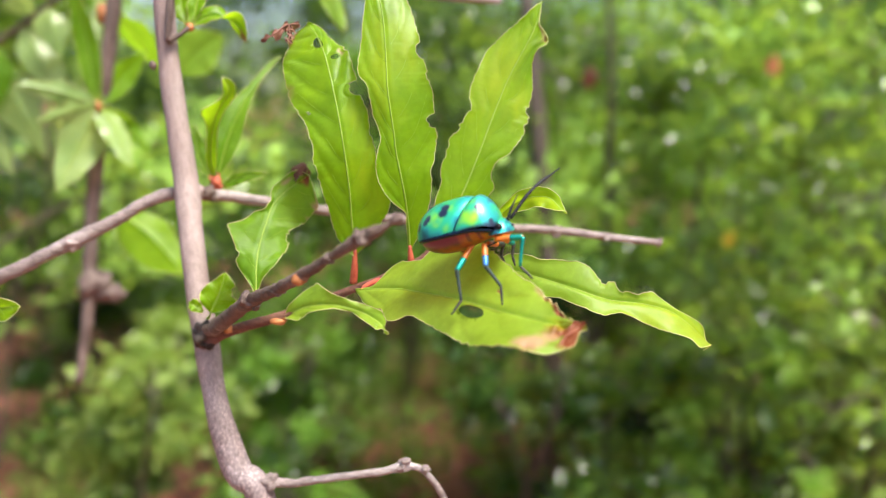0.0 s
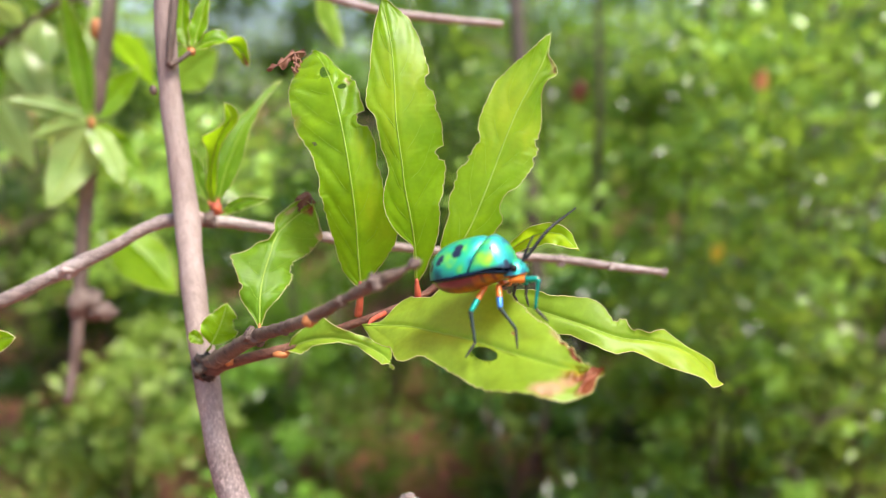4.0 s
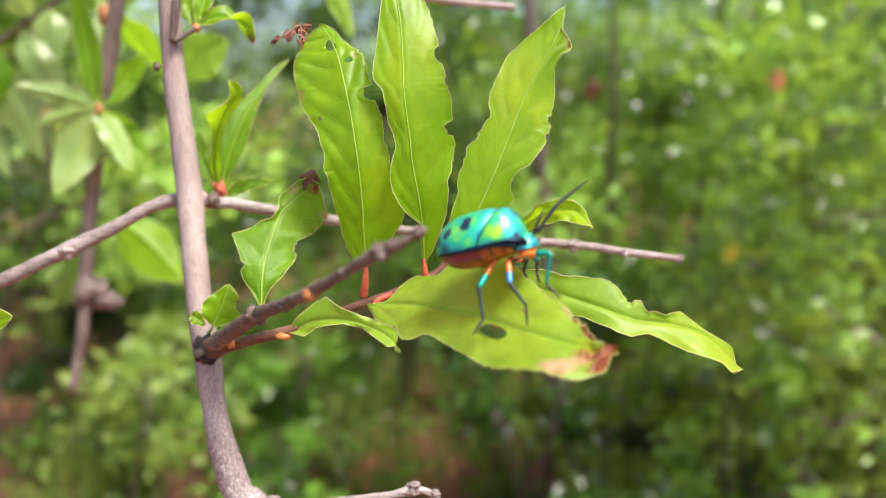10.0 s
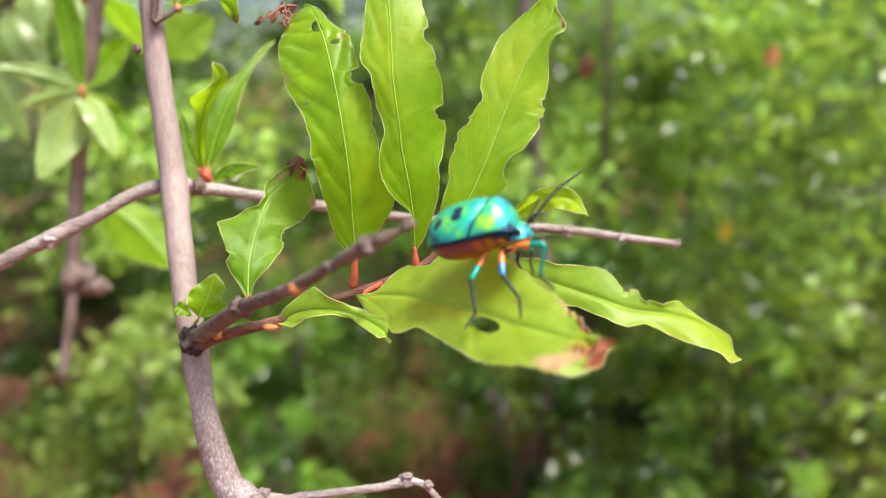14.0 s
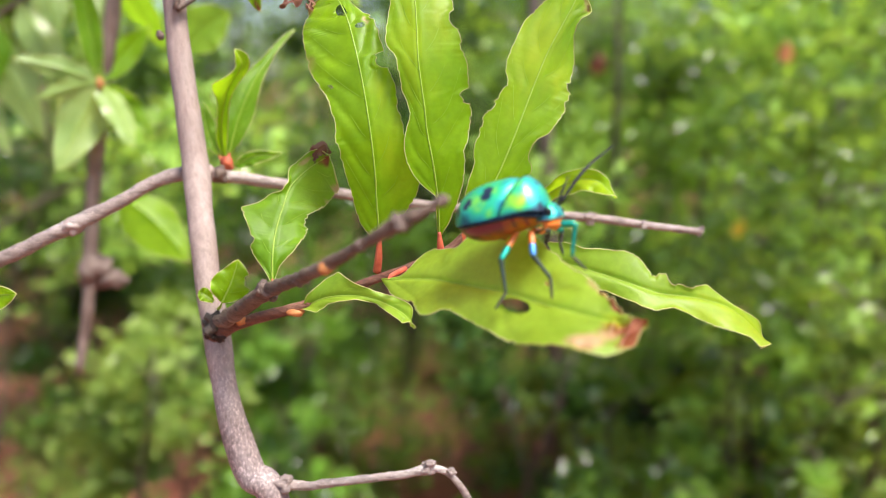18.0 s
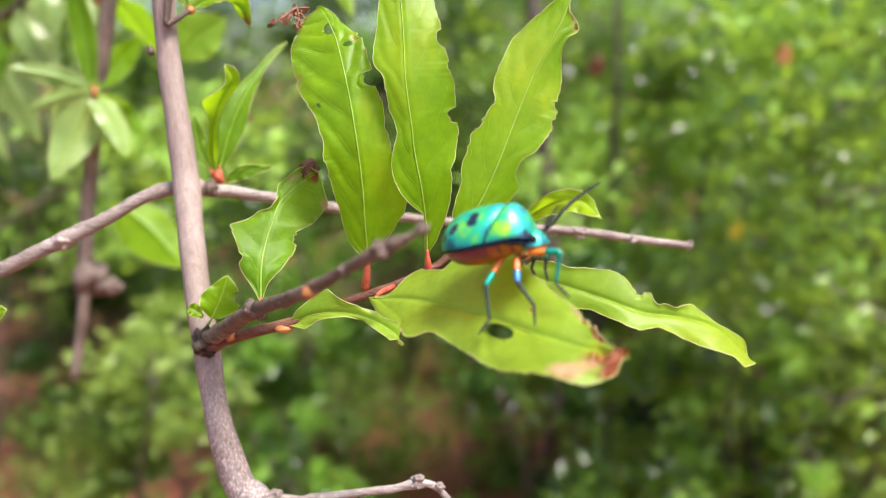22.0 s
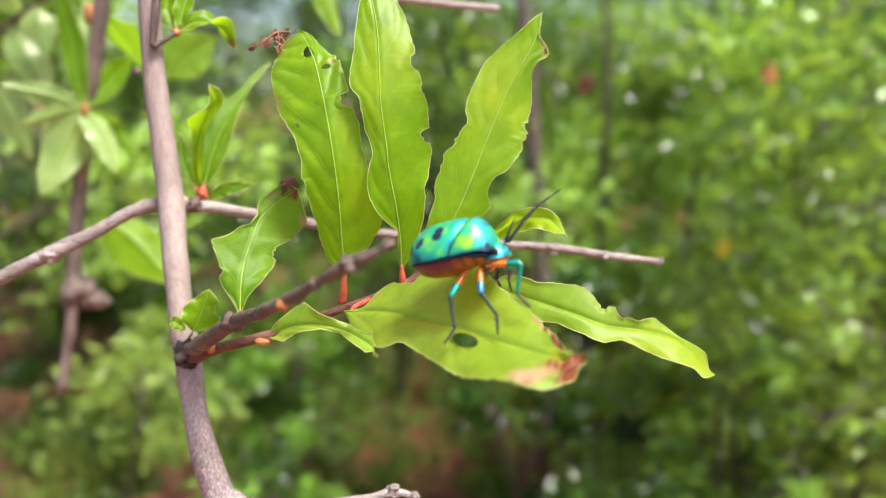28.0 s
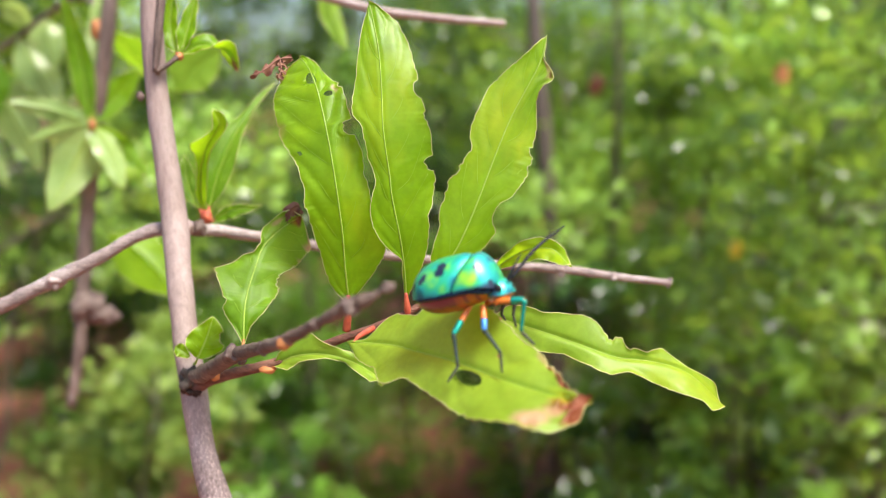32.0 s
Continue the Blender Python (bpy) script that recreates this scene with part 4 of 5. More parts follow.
# the leaf that carries the bug
bug_leaf = leaf(shrub, [(-1.24, 11.69, -1.02), (-0.55, 11.00, -0.97), (-0.23, 10.60, -0.98), (0.41, 9.95, -1.05), (0.82, 9.55, -1.14), (1.20, 9.25, -1.22), (1.61, 9.05, -1.30), (1.97, 8.93, -1.31)],
     [0.03, 0.05, 0.10, 0.39, 0.50, 0.51, 0.50, 0.48, 0.48, 0.49, 0.62, 0.75, 0.88, 0.97, 0.97, 0.90, 0.84, 0.79, 0.75, 0.71, 0.68, 0.64, 0.60, 0.58, 0.56, 0.53, 0.49, 0.44, 0.38, 0.32, 0.25, 0.19, 0.14, 0.09, 0.05, 0.04, 0.02],
     [0.02, 0.14, 0.27, 0.34, 0.39, 0.42, 0.44, 0.48, 0.51, 0.55, 0.61, 0.61, 0.47, 0.48, 0.52, 0.55, 0.58, 0.59, 0.61, 0.63, 0.65, 0.66, 0.67, 0.68, 0.68, 0.69, 0.68, 0.66, 0.64, 0.62, 0.59, 0.58, 0.52, 0.41, 0.27, 0.13, 0.02],
     [(0.05, -0.78, -0.62), (0.05, -0.78, -0.62)], fold=7, wave=0.06, waves=2.0, ragged=0.03, jag=0.02,
     holes=[(0.513, 0.26, 0.058, 0.17)], dry=[(1.0, 0.15, 0.15, 1.0), (0.88, -0.95, 0.085, 1.0), (0.79, -1.0, 0.045, 0.9), (0.94, 0.8, 0.07, 1.0), (0.80, 0.9, 0.03, 0.55), (0.565, -0.42, 0.010, 1.0)],
     bleach=[(0.81, 0.72, 0.06, 0.85), (0.86, 0.5, 0.04, 0.7), (0.74, -0.95, 0.04, 0.6)], lime=[(0.87, -0.1, 0.07, 0.8)], mat=M_LEAF_PALE,
     stalk=(-0.91, 12.59, -0.93), seed=7.7, veins=0, nu=190, nv=20, rib=0.006, quilt=0.022, label="broad pale green leaf with a hole and a withered brown tip")
# the drooping leaf
leaf(shrub, [(1.01, 11.80, -0.68), (1.66, 11.50, -0.85), (2.26, 11.30, -1.04), (2.74, 11.21, -1.20), (3.23, 11.21, -1.26), (3.74, 11.26, -1.41), (4.16, 11.41, -1.74), (4.33, 11.51, -2.02)],
     [0.03, 0.21, 0.26, 0.28, 0.28, 0.27, 0.31, 0.35, 0.38, 0.42, 0.43, 0.41, 0.34, 0.29, 0.29, 0.29, 0.29, 0.16, 0.14, 0.13, 0.12, 0.17, 0.21, 0.18, 0.15, 0.13, 0.12, 0.13, 0.15, 0.16, 0.17, 0.18, 0.19, 0.19, 0.18, 0.13, 0.02],
     [0.03, 0.09, 0.14, 0.19, 0.24, 0.29, 0.30, 0.27, 0.23, 0.22, 0.24, 0.25, 0.26, 0.28, 0.30, 0.31, 0.26, 0.22, 0.25, 0.28, 0.31, 0.33, 0.35, 0.37, 0.39, 0.41, 0.44, 0.46, 0.48, 0.60, 0.66, 0.64, 0.52, 0.40, 0.27, 0.14, 0.02],
     [(0.10, -0.35, -0.93), (0.30, -0.50, -0.80)], fold=7, mat=M_LEAF_PALE, wave=0.05, waves=2.5, nu=190, ragged=0.03, rib=0.003, quilt=0.005, lime=[(0.86, 0.3, 0.36, 0.6), (0.62, 0.8, 0.16, 0.5)],
     bites=[(-1, 0.385, 0.02, 0.18), (-1, 0.47, 0.025, 0.15), (-1, 0.54, 0.02, 0.15)], bleach=[(0.42, -1.0, 0.03, 0.5)],
     stalk=(0.11, 12.50, -0.44), seed=8.8, veins=0, cap=3.0, taper=40, label="drooping wavy green leaf with bitten edge")
leaf(shrub, [(1.01, 11.80, 0.05), (1.20, 11.50, 0.22), (1.39, 11.21, 0.34), (1.59, 11.01, 0.39), (1.82, 10.91, 0.35), (2.04, 10.86, 0.13)],
     [0.02, 0.04, 0.07, 0.10, 0.11, 0.12, 0.13, 0.14, 0.14, 0.15, 0.15, 0.13, 0.12, 0.10, 0.11, 0.09, 0.02],
     [0.02, 0.06, 0.09, 0.12, 0.14, 0.16, 0.17, 0.18, 0.18, 0.17, 0.17, 0.18, 0.18, 0.18, 0.20, 0.28, 0.02],
     [(0.30, -0.30, -0.90), (0.20, -0.30, -0.90), (0.55, -0.30, -0.75)], fold=10, nu=60, nv=9, seed=9.1, veins=0, rib=0.006, quilt=0.004, lime=[(0.6, 0.3, 0.5, 0.5)], stalk=(0.65, 12.30, -0.12), label="small arched green leaf")
# leaves on the branch behind the stem
# lime on the curled leaf's tip is painted light
leaf(shrub, [(-4.62, 15.49, 1.05), (-4.51, 14.99, 1.62), (-4.27, 14.59, 2.22), (-3.93, 14.29, 2.60), (-4.02, 14.20, 2.91)], [0.02, 0.11, 0.11, 0.17, 0.43, 0.15, 0.11, 0.03], [0.02, 0.09, 0.11, 0.09, 0.09, 0.13, 0.13, 0.03],
     (0.9, 0.35, 0.1), (0.8, 0.35, 0.3), fold=18, seed=10.1, veins=0, nu=50, nv=8, mat=M_LEAF, lime=[(0.95, 0, 0.25, 0.6)], stalk=(-4.57, 15.49, 0.97), label="narrow curled leaf with light painted lime on its tip")
leaf(shrub, [(-4.56, 15.59, 1.13), (-4.36, 15.69, 1.93), (-4.05, 15.99, 2.79), (-3.43, 16.60, 3.87)], [0.02, 0.26, 0.33, 0.30, 0.21, 0.12, 0.02], [0.02, 0.21, 0.28, 0.26, 0.16, 0.09, 0.02],
     (0.8, 0.2, 0.5), (0.8, 0.2, 0.5), fold=15, seed=10.6, veins=6, nu=50, nv=8, mat=M_LEAF_SIDE, stalk=(-4.57, 15.49, 0.93), label="long green leaf behind the stem")
leaf(shrub, [(-4.44, 15.49, 0.88), (-4.07, 15.49, 1.09), (-3.50, 15.59, 1.16)], [0.02, 0.09, 0.11, 0.08, 0.02], [0.02, 0.14, 0.16, 0.10, 0.02], (0.2, 0.3, -0.9), (0.2, 0.3, -0.9), seed=11, veins=4, nu=40, nv=6, mat=M_LEAF_SIDE,
     stalk=(-4.57, 15.49, 0.90), label="small green leaf behind the stem")
leaf(shrub, [(-4.77, 15.69, 1.12), (-5.03, 15.79, 1.59), (-5.19, 15.99, 2.26)], [0.02, 0.14, 0.18, 0.12, 0.02], [0.02, 0.14, 0.21, 0.14, 0.02], (0.9, 0.2, 0), (0.9, 0.2, 0), seed=11.5, veins=4, nu=40, nv=6, mat=M_LEAF_SIDE, stalk=(-4.60, 15.49, 0.93), label="small green leaf behind the stem")
# leaves at the top of the stem
leaf(shrub, [(-4.72, 14.50, 3.96), (-4.34, 14.60, 4.18), (-3.94, 14.70, 4.10), (-3.73, 14.90, 3.74)], [0.02, 0.19, 0.24, 0.18, 0.02], [0.02, 0.18, 0.28, 0.20, 0.02], (0.2, -0.3, -0.9), (0.8, -0.2, 0.3), seed=12, veins=5, nu=50, nv=8, fold=18,
     dry=[(1.0, 0, 0.16, 1.0)], stalk=(-4.73, 14.50, 3.94), label="arched leaf with a brown tip")
leaf(shrub, [(-4.71, 14.50, 4.00), (-4.59, 14.60, 4.53), (-4.45, 14.70, 5.21)], [0.02, 0.15, 0.17, 0.11, 0.02], [0.02, 0.15, 0.17, 0.11, 0.02], (0.9, 0, 0.2), (0.9, 0, 0.2), seed=12.5, veins=5, nu=40, nv=8, mat=M_LEAF, stalk=(-4.73, 14.50, 3.94), label="upright green leaf at the stem")
leaf(shrub, [(-4.83, 14.60, 4.03), (-4.97, 14.70, 4.56), (-4.91, 14.70, 5.21)], [0.02, 0.19, 0.21, 0.15, 0.02], [0.02, 0.15, 0.17, 0.13, 0.02], (0.9, 0, 0), (0.9, 0, 0), seed=13, veins=5, nu=40, nv=8, mat=M_LEAF, stalk=(-4.73, 14.50, 3.94), label="upright green leaf at the stem")
leaf(shrub, [(-9.34, 27.18, 5.65), (-8.69, 27.18, 6.45), (-7.74, 27.20, 7.10)], [0.05, 0.69, 0.80, 0.61, 0.05], [0.05, 0.69, 0.80, 0.61, 0.05], (0.5, 0.2, -0.8), (0.5, 0.2, -0.8), seed=13.5, veins=5, nu=40, nv=8, mat=M_LEAF_PALE, label="pale leaf behind the stem")
leaf(shrub, [(-3.59, 24.31, 8.53), (-3.42, 24.31, 7.55), (-2.96, 24.31, 6.36)], [0.04, 0.26, 0.36, 0.26, 0.04], [0.04, 0.26, 0.32, 0.26, 0.04], (0.9, 0.3, 0.3), (0.9, 0.3, 0.3), seed=14, veins=5, nu=40, nv=8, mat=M_LEAF_PALE, label="pale hanging leaf")
leaf(shrub, [(-10.92, 25.17, 0.67), (-9.81, 25.17, -0.07), (-8.60, 25.17, -1.46)], [0.05, 0.74, 0.94, 0.74, 0.05], [0.05, 0.52, 0.74, 0.52, 0.05], (0.6, 0.3, 0.6), (0.6, 0.3, 0.6), seed=14.5, veins=5, nu=40, nv=8, label="broad yellow-green leaf behind the stem")
leaf(shrub, [(-8.41, 12.97, -1.42), (-7.83, 12.97, -1.38), (-7.35, 12.97, -1.36)], [0.02, 0.23, 0.25, 0.21, 0.03], [0.02, 0.23, 0.25, 0.21, 0.03], (0, 0.3, -0.9), (0, 0.3, -0.9), seed=15, veins=5, nu=40, nv=8, label="rounded green leaf on a side twig")

# ---------------------------------------------------------------- the neighbouring shrub's hanging twig
near = thing("shrub", Vector((-0.16, 0.30, 0.0)), "neighbouring shrub with a dead hanging twig and pale leaves", "shrub")
near_pts = [(-10.16, 23.99, 8.78), (-10.32, 23.99, 7.01), (-10.67, 24.18, 5.11), (-11.17, 24.57, 2.84), (-11.57, 24.96, 0.86), (-11.72, 24.96, -1.17), (-11.83, 24.95, -3.01), (-12.16, 24.94, -5.07)]
limb("branch", near_pts, [0.22, 0.24, 0.24, 0.24, 0.24, 0.24, 0.2, 0.14], M_BARK_DARK, near, "brown dead twig", 10, 6)
knob("node", (-11.61, 24.96, -1.72), (0.55, 0.4, 0.5), M_BARK_DARK, near, "knotty brown swelling", 21, 0.7)
knob("node", (-10.98, 24.96, -2.00), (0.4, 0.3, 0.3), M_BARK_DARK, near, "", 22, 0.7)
knob("bud", (-10.76, 23.78, 4.01), (0.10, 0.10, 0.2), M_BUD, near, "", 23)
knob("bud", (-10.64, 23.98, 6.97), (0.2, 0.15, 0.35), M_BUD, near, "", 24)
for q, (tip, wide, sd, mt) in enumerate([((-11.25, 22.99, 7.90), 17, (0.9, 0.2, 0), M_LEAF_SIDE), ((-13.02, 22.97, 4.60), 17, (0.1, 0.3, -0.9), M_LEAF_SOFT), ((-12.34, 22.97, 3.41), 14, (0.1, 0.5, -0.8), M_LEAF_SOFT),
                                     ((-12.00, 23.46, 1.32), 34, (0.8, 0.3, 0.4), M_LEAF_SOFT), ((-9.46, 22.97, 1.97), 20, (0.8, 0.3, -0.3), M_LEAF_SOFT), ((-9.51, 24.49, 5.89), 20, (0.5, 0.3, -0.8), M_LEAF),
                                     ((-9.55, 24.98, 2.51), 18, (0.7, 0.4, -0.4), M_LEAF_SIDE), ((-11.12, 24.99, 8.40), 18, (0.9, 0.2, 0), M_LEAF_SOFT)]):
    b0, b1 = Vector((-10.90, 23.98, 4.09)), Vector(tip)
    w = wide * 1.2 * 23.5 / 1358
    leaf(near, [b0, b0.lerp(b1, 0.5) + Vector((0, 0.2, 0.12)), b1], [0.03, w * 0.75, w, w, w * 0.8, w * 0.5, 0.03], [0.03, w * 0.75, w, w, w * 0.8, w * 0.5, 0.03], sd, sd, mat=mt, seed=16 + q, veins=0, nu=36, nv=7, label="soft green leaf of the hanging twig")
back_pts = [near_pts[1], (-14.59, 30.98, 10.19), (-18.20, 32.97, 9.15), (-21.75, 33.95, 7.17), (-24.45, 34.93, 4.03)]
limb("twig", back_pts, [0.16, 0.14, 0.12, 0.1, 0.08], M_BARK_DARK, near, "", 8, 6)
for q, (b0, b1, wide) in enumerate([((-14.59, 30.98, 10.19), (-12.87, 30.98, 8.82), 40), ((-16.47, 31.97, 9.58), (-16.12, 31.97, 7.46), 38), ((-18.20, 32.97, 9.15), (-16.30, 32.96, 5.62), 42), ((-19.17, 32.96, 8.17), (-19.41, 32.95, 5.38), 40),
                                    ((-19.66, 32.96, 7.93), (-17.79, 33.95, 3.42), 52), ((-21.75, 33.95, 7.17), (-19.25, 33.94, 2.66), 40), ((-22.75, 33.94, 5.41), (-20.84, 34.93, 0.42), 40), ((-17.71, 32.97, 9.51), (-18.36, 31.97, 10.28), 34),
                                    ((-11.17, 24.57, 4.19), (-13.34, 26.96, 2.71), 40), ((-10.32, 23.99, 7.01), (-10.29, 27.98, 5.91), 30)]):
    b0, b1 = Vector(b0), Vector(b1)
    w = wide * 25 / 1358
    leaf(near, [b0, b0.lerp(b1, 0.5) + Vector((0, -0.2, 0.2)), b1], [0.03, w * 0.6, w, w * 1.05, w * 0.8, w * 0.4, 0.03], [0.03, w * 0.6, w, w, w * 0.8, w * 0.4, 0.03],
         (0.7, 0.2, 0.1 - 0.2 * (q % 3)), (0.7, 0.2, -0.1), mat=M_LEAF_SOFT if q % 3 else M_LEAF_SIDE, seed=30 + q, veins=0, nu=30, nv=6, label="soft green leaf of the hanging twig")
root2 = FRAME.inverted() @ (Vector((-0.16, 0.30, -0.02))) * 100
limb("stem", [near_pts[0], (-9.6, 25, 12), (-11, 28, 16), (-16, 29, 14), (-19, 30, 0), (-18.5, 33, -40), tuple(root2)], [0.22, 0.3, 0.32, 0.34, 0.4, 0.55, 0.7], M_BARK_DARK, near, "", 10, 6)


# ---------------------------------------------------------------- the jewel bug
def shell_material():
    m, nt, p, out = material("shell_iridescent")
    tc = nt.nodes.new("ShaderNodeTexCoord")
    sep = nt.nodes.new("ShaderNodeSeparateXYZ")
    nt.links.new(tc.outputs["Object"], sep.inputs[0])
    at = nt.nodes.new("ShaderNodeAttribute")
    at.attribute_name = "hue"
    c = ramped(nt, at.outputs["Fac"], [(0.0, (0.0, 0.12, 0.19)), (0.25, (0.005, 0.42, 0.36)), (0.55, (0.02, 0.54, 0.20)), (0.85, (0.26, 0.72, 0.03)), (1.0, (0.44, 0.76, 0.03))])
    mk = nt.nodes.new("ShaderNodeAttribute")
    mk.attribute_name = "mark"
    c = mixed(nt, mk.outputs["Fac"], c, (0.004, 0.010, 0.035))
    nt.links.new(c, p.inputs["Base Color"])
    p.inputs["Metallic"].default_value, p.inputs["Roughness"].default_value = 0.62, 0.36
    p.inputs["Coat Weight"].default_value, p.inputs["Coat Roughness"].default_value = 1.0, 0.32
    v = node(nt, "ShaderNodeTexVoronoi", Scale=5200.0)
    nt.links.new(tc.outputs["Object"], v.inputs["Vector"])
    bumped(nt, p, v.outputs["Distance"], 0.00006, 0.5)
    return m


def belly_material():
    m, nt, p, out = material("belly_orange")
    mk = nt.nodes.new("ShaderNodeAttribute")
    mk.attribute_name = "mark"
    c = ramped(nt, grain(nt, 900, 4), [(0.3, (0.24, 0.05, 0.004)), (0.7, (0.42, 0.11, 0.008))])
    c = mixed(nt, mk.outputs["Fac"], c, (0.10, 0.006, 0.026))
    nt.links.new(c, p.inputs["Base Color"])
    p.inputs["Roughness"].default_value, p.inputs["Coat Weight"].default_value = 0.35, 0.4
    return m


M_SHELL, M_BELLY = shell_material(), belly_material()
M_EDGE = plain_material("shell_edge_blue", (0.001, 0.010, 0.022), (0.004, 0.022, 0.05), 900, 0.25, 0.5, 0)
M_TEAL = plain_material("leg_teal", (0.0, 0.19, 0.16), (0.01, 0.34, 0.24), 1500, 0.35, 0.6, 0, coat=0.2)
M_BLUE = plain_material("leg_blue", (0.03, 0.16, 0.45), (0.10, 0.32, 0.70), 1500, 0.3, 0.6, 0, coat=0.5)
M_ORANGE = plain_material("leg_orange", (0.50, 0.115, 0.008), (0.66, 0.19, 0.02), 1500, 0.4, 0.0, 0, coat=0.3)
M_SHIN = plain_material("leg_dark_teal", (0.006, 0.022, 0.018), (0.045, 0.06, 0.048), 2500, 0.5, 0.1, 0)
M_DARK = plain_material("leg_dark", (0.015, 0.025, 0.018), (0.07, 0.065, 0.05), 2500, 0.45, 0.1, 0)
M_BLACK = plain_material("antenna_black", (0.006, 0.006, 0.008), (0.02, 0.02, 0.024), 2500, 0.5, 0.0, 0)

for m in (M_BLACK, M_DARK, M_SHIN):
    m.node_tree.nodes["Principled BSDF"].inputs["Specular IOR Level"].default_value = 0.2
BUG = Vector((0.52, 9.85, -0.11))
ahead = Vector((0.93, -0.34, 0.21)).normalized()
upright = Vector((0.02, -0.05, 1.0))
upright = (upright - ahead * upright.dot(ahead)).normalized()
across = upright.cross(ahead)
turn = FRAME.to_3x3() @ Matrix((ahead, across, upright)).transposed()
BUG_POSE = Matrix.Translation(spot(BUG)) @ turn.to_4x4()
bug = thing("jewel_bug", (0, 0, 0), "metallic green jewel bug with dark spots standing on a leaf", "insect")


def local(p):
    """A place of the twig's frame in the bug's own space, in metres."""
    return BUG_POSE.inverted() @ spot(p)


def bug_part(name, verts, faces, mat, parent, label="", marks=None, hues=None):
    ob = mesh_part(name, verts, faces, mat, None, label)
    ob.parent = parent
    for key, values in (("mark", marks), ("hue", hues)):
        if values:
            ob.data.attributes.new(key, "FLOAT", "POINT").data.foreach_set("value", values)
    return ob


def dome(cx, back, front, wide, high, z0=0.0, power=2.0, flat=1.0, nu=60, nv=40, below=0.0):
    """The upper half of a rounded shell, in cm of the bug's space; returns verts and faces (m)."""
    verts, faces = [], []
    for i in range(nu + 1):
        a = math.pi * i / nu
        x = -math.cos(a)
        r = math.sin(a) ** (2 / power)
        for j in range(nv + 1):
            b = math.pi * j / nv
            y, z = math.cos(b), math.sin(b) ** flat
            verts.append(Vector((cx + x * (front if x > 0 else back), y * wide * r, z0 + z * high * r - below * (1 - abs(math.sin(b))) * r)) * 0.01)
    m = nv + 1
    for i in range(nu):
        for j in range(nv):
            a = i * m + j
            faces.append((a, a + m, a + m + 1, a + 1))
    return verts, faces


def spots_on(verts, spots):
    out = []
    for v in verts:
        c = v * 100
        k = 0.0
        for x, y, z, r in spots:
            q = math.sqrt((c.x - x) ** 2 + (c.y - y) ** 2 + (c.z - z) ** 2) / r + 0.25 * noise.noise(c * 9)
            k = max(k, min(1, max(0, (1.12 - q) * 5)))
        out.append(k)
    return out


def hue_of(verts, x0, z0=0.14, strong=0.6):
    """0 is deep teal, 1 yellow-lime; a lime patch sits at x0, z0."""
    out = []
    for v in verts:
        c = v * 100
        k = 0.36 + strong * math.exp(-((c.x - x0) / 0.2) ** 2 - ((c.z - z0) / 0.11) ** 2) + 0.42 * noise.noise(c * 4.5) + 0.25 * noise.noise(c * 11) - 0.3 * min(1, max(0, 0.06 - c.z) / 0.1)
        out.append(min(1, max(0, k)))
    return out


def shell(x_back, x_front, crease, lip, nu=70, nv=48):
    """One stretch of the arched back, from x_back to x_front (cm); crease: where it begins, further back on the flanks."""
    verts, faces = [], []
    for i in range(nu + 1):
        for j in range(nv + 1):
            b = math.pi * j / nv
            flank = 1 - math.sin(b)
            q = i / nu
            x0 = x_back - (crease * flank if x_back > -0.5 else 0)
            x1 = x_front - (0.25 * flank if x_front < 0.4 else 0)
            x = x0 + (x1 - x0) * (0.5 - 0.5 * math.cos(math.pi * q))
            k = (x + 0.07) / (0.63 if x < -0.07 else 0.60)
            r = max(0.0, 1 - abs(k) ** (2.5 if x < -0.07 else 4.2)) ** 0.5
            low = 0.40 * max(0, x - 0.30) ** 1.2
            if lip:
                grow = 1 - 0.035 + (lip + 0.035) * (1 - math.exp(-max(0, x - x0) / 0.05)) * math.exp(-max(0, x - x0) * 0.5)
            else:
                grow = 1.03 - 0.125 * math.exp(-((x - 0.29 + 0.31 * flank) / 0.10) ** 2)
            verts.append(Vector((x, math.cos(b) * 0.375 * r * grow, math.sin(b) ** 0.9 * (0.44 * r * grow) - low)) * 0.01)
    m = nv + 1
    for i in range(nu):
        for j in range(nv):
            a = i * m + j
            faces.append((a, a + m, a + m + 1, a + 1))
    return verts, faces


def flank_dark(verts, spots):
    """Spots, and the dark lower edge of the neck shield."""
    return [max(k, min(1, max(0, (0.035 - 0.05 * max(0, p.x * 100 - 0.3) - p.z * 100 + 0.02 * noise.noise(p * 900)) * 30))) for k, p in zip(spots_on(verts, spots), verts)]


v, f = shell(-0.699, 0.34, 0.0, 0.0)
bug_part("scutellum", v, f, M_SHELL, bug, "green-blue metallic shell with dark spots",
         spots_on(v, [(-0.41, -0.27, 0.25, 0.055), (-0.45, -0.27, 0.21, 0.045), (-0.17, -0.30, 0.28, 0.07), (-0.14, -0.26, 0.34, 0.065), (-0.58, -0.20, 0.16, 0.05), (-0.42, 0.28, 0.24, 0.07), (-0.23, 0.27, 0.30, 0.09), (-0.30, 0, 0.44, 0.05)]), hue_of(v, -0.20, 0.30, 0.45))
v, f = shell(0.25, 0.528, 0.31, 0.090)
bug_part("pronotum", v, f, M_SHELL, bug, "yellow-green metallic neck shield", flank_dark(v, [(0.32, -0.29, 0.24, 0.06), (0.25, 0.28, 0.24, 0.05), (0.43, -0.25, 0.03, 0.045), (0.22, -0.04, 0.44, 0.045)]), hue_of(v, 0.14))
v, f = tube_data([p * 0.985 for p in v[:49]], [0.00016] * 49, 6, 1)
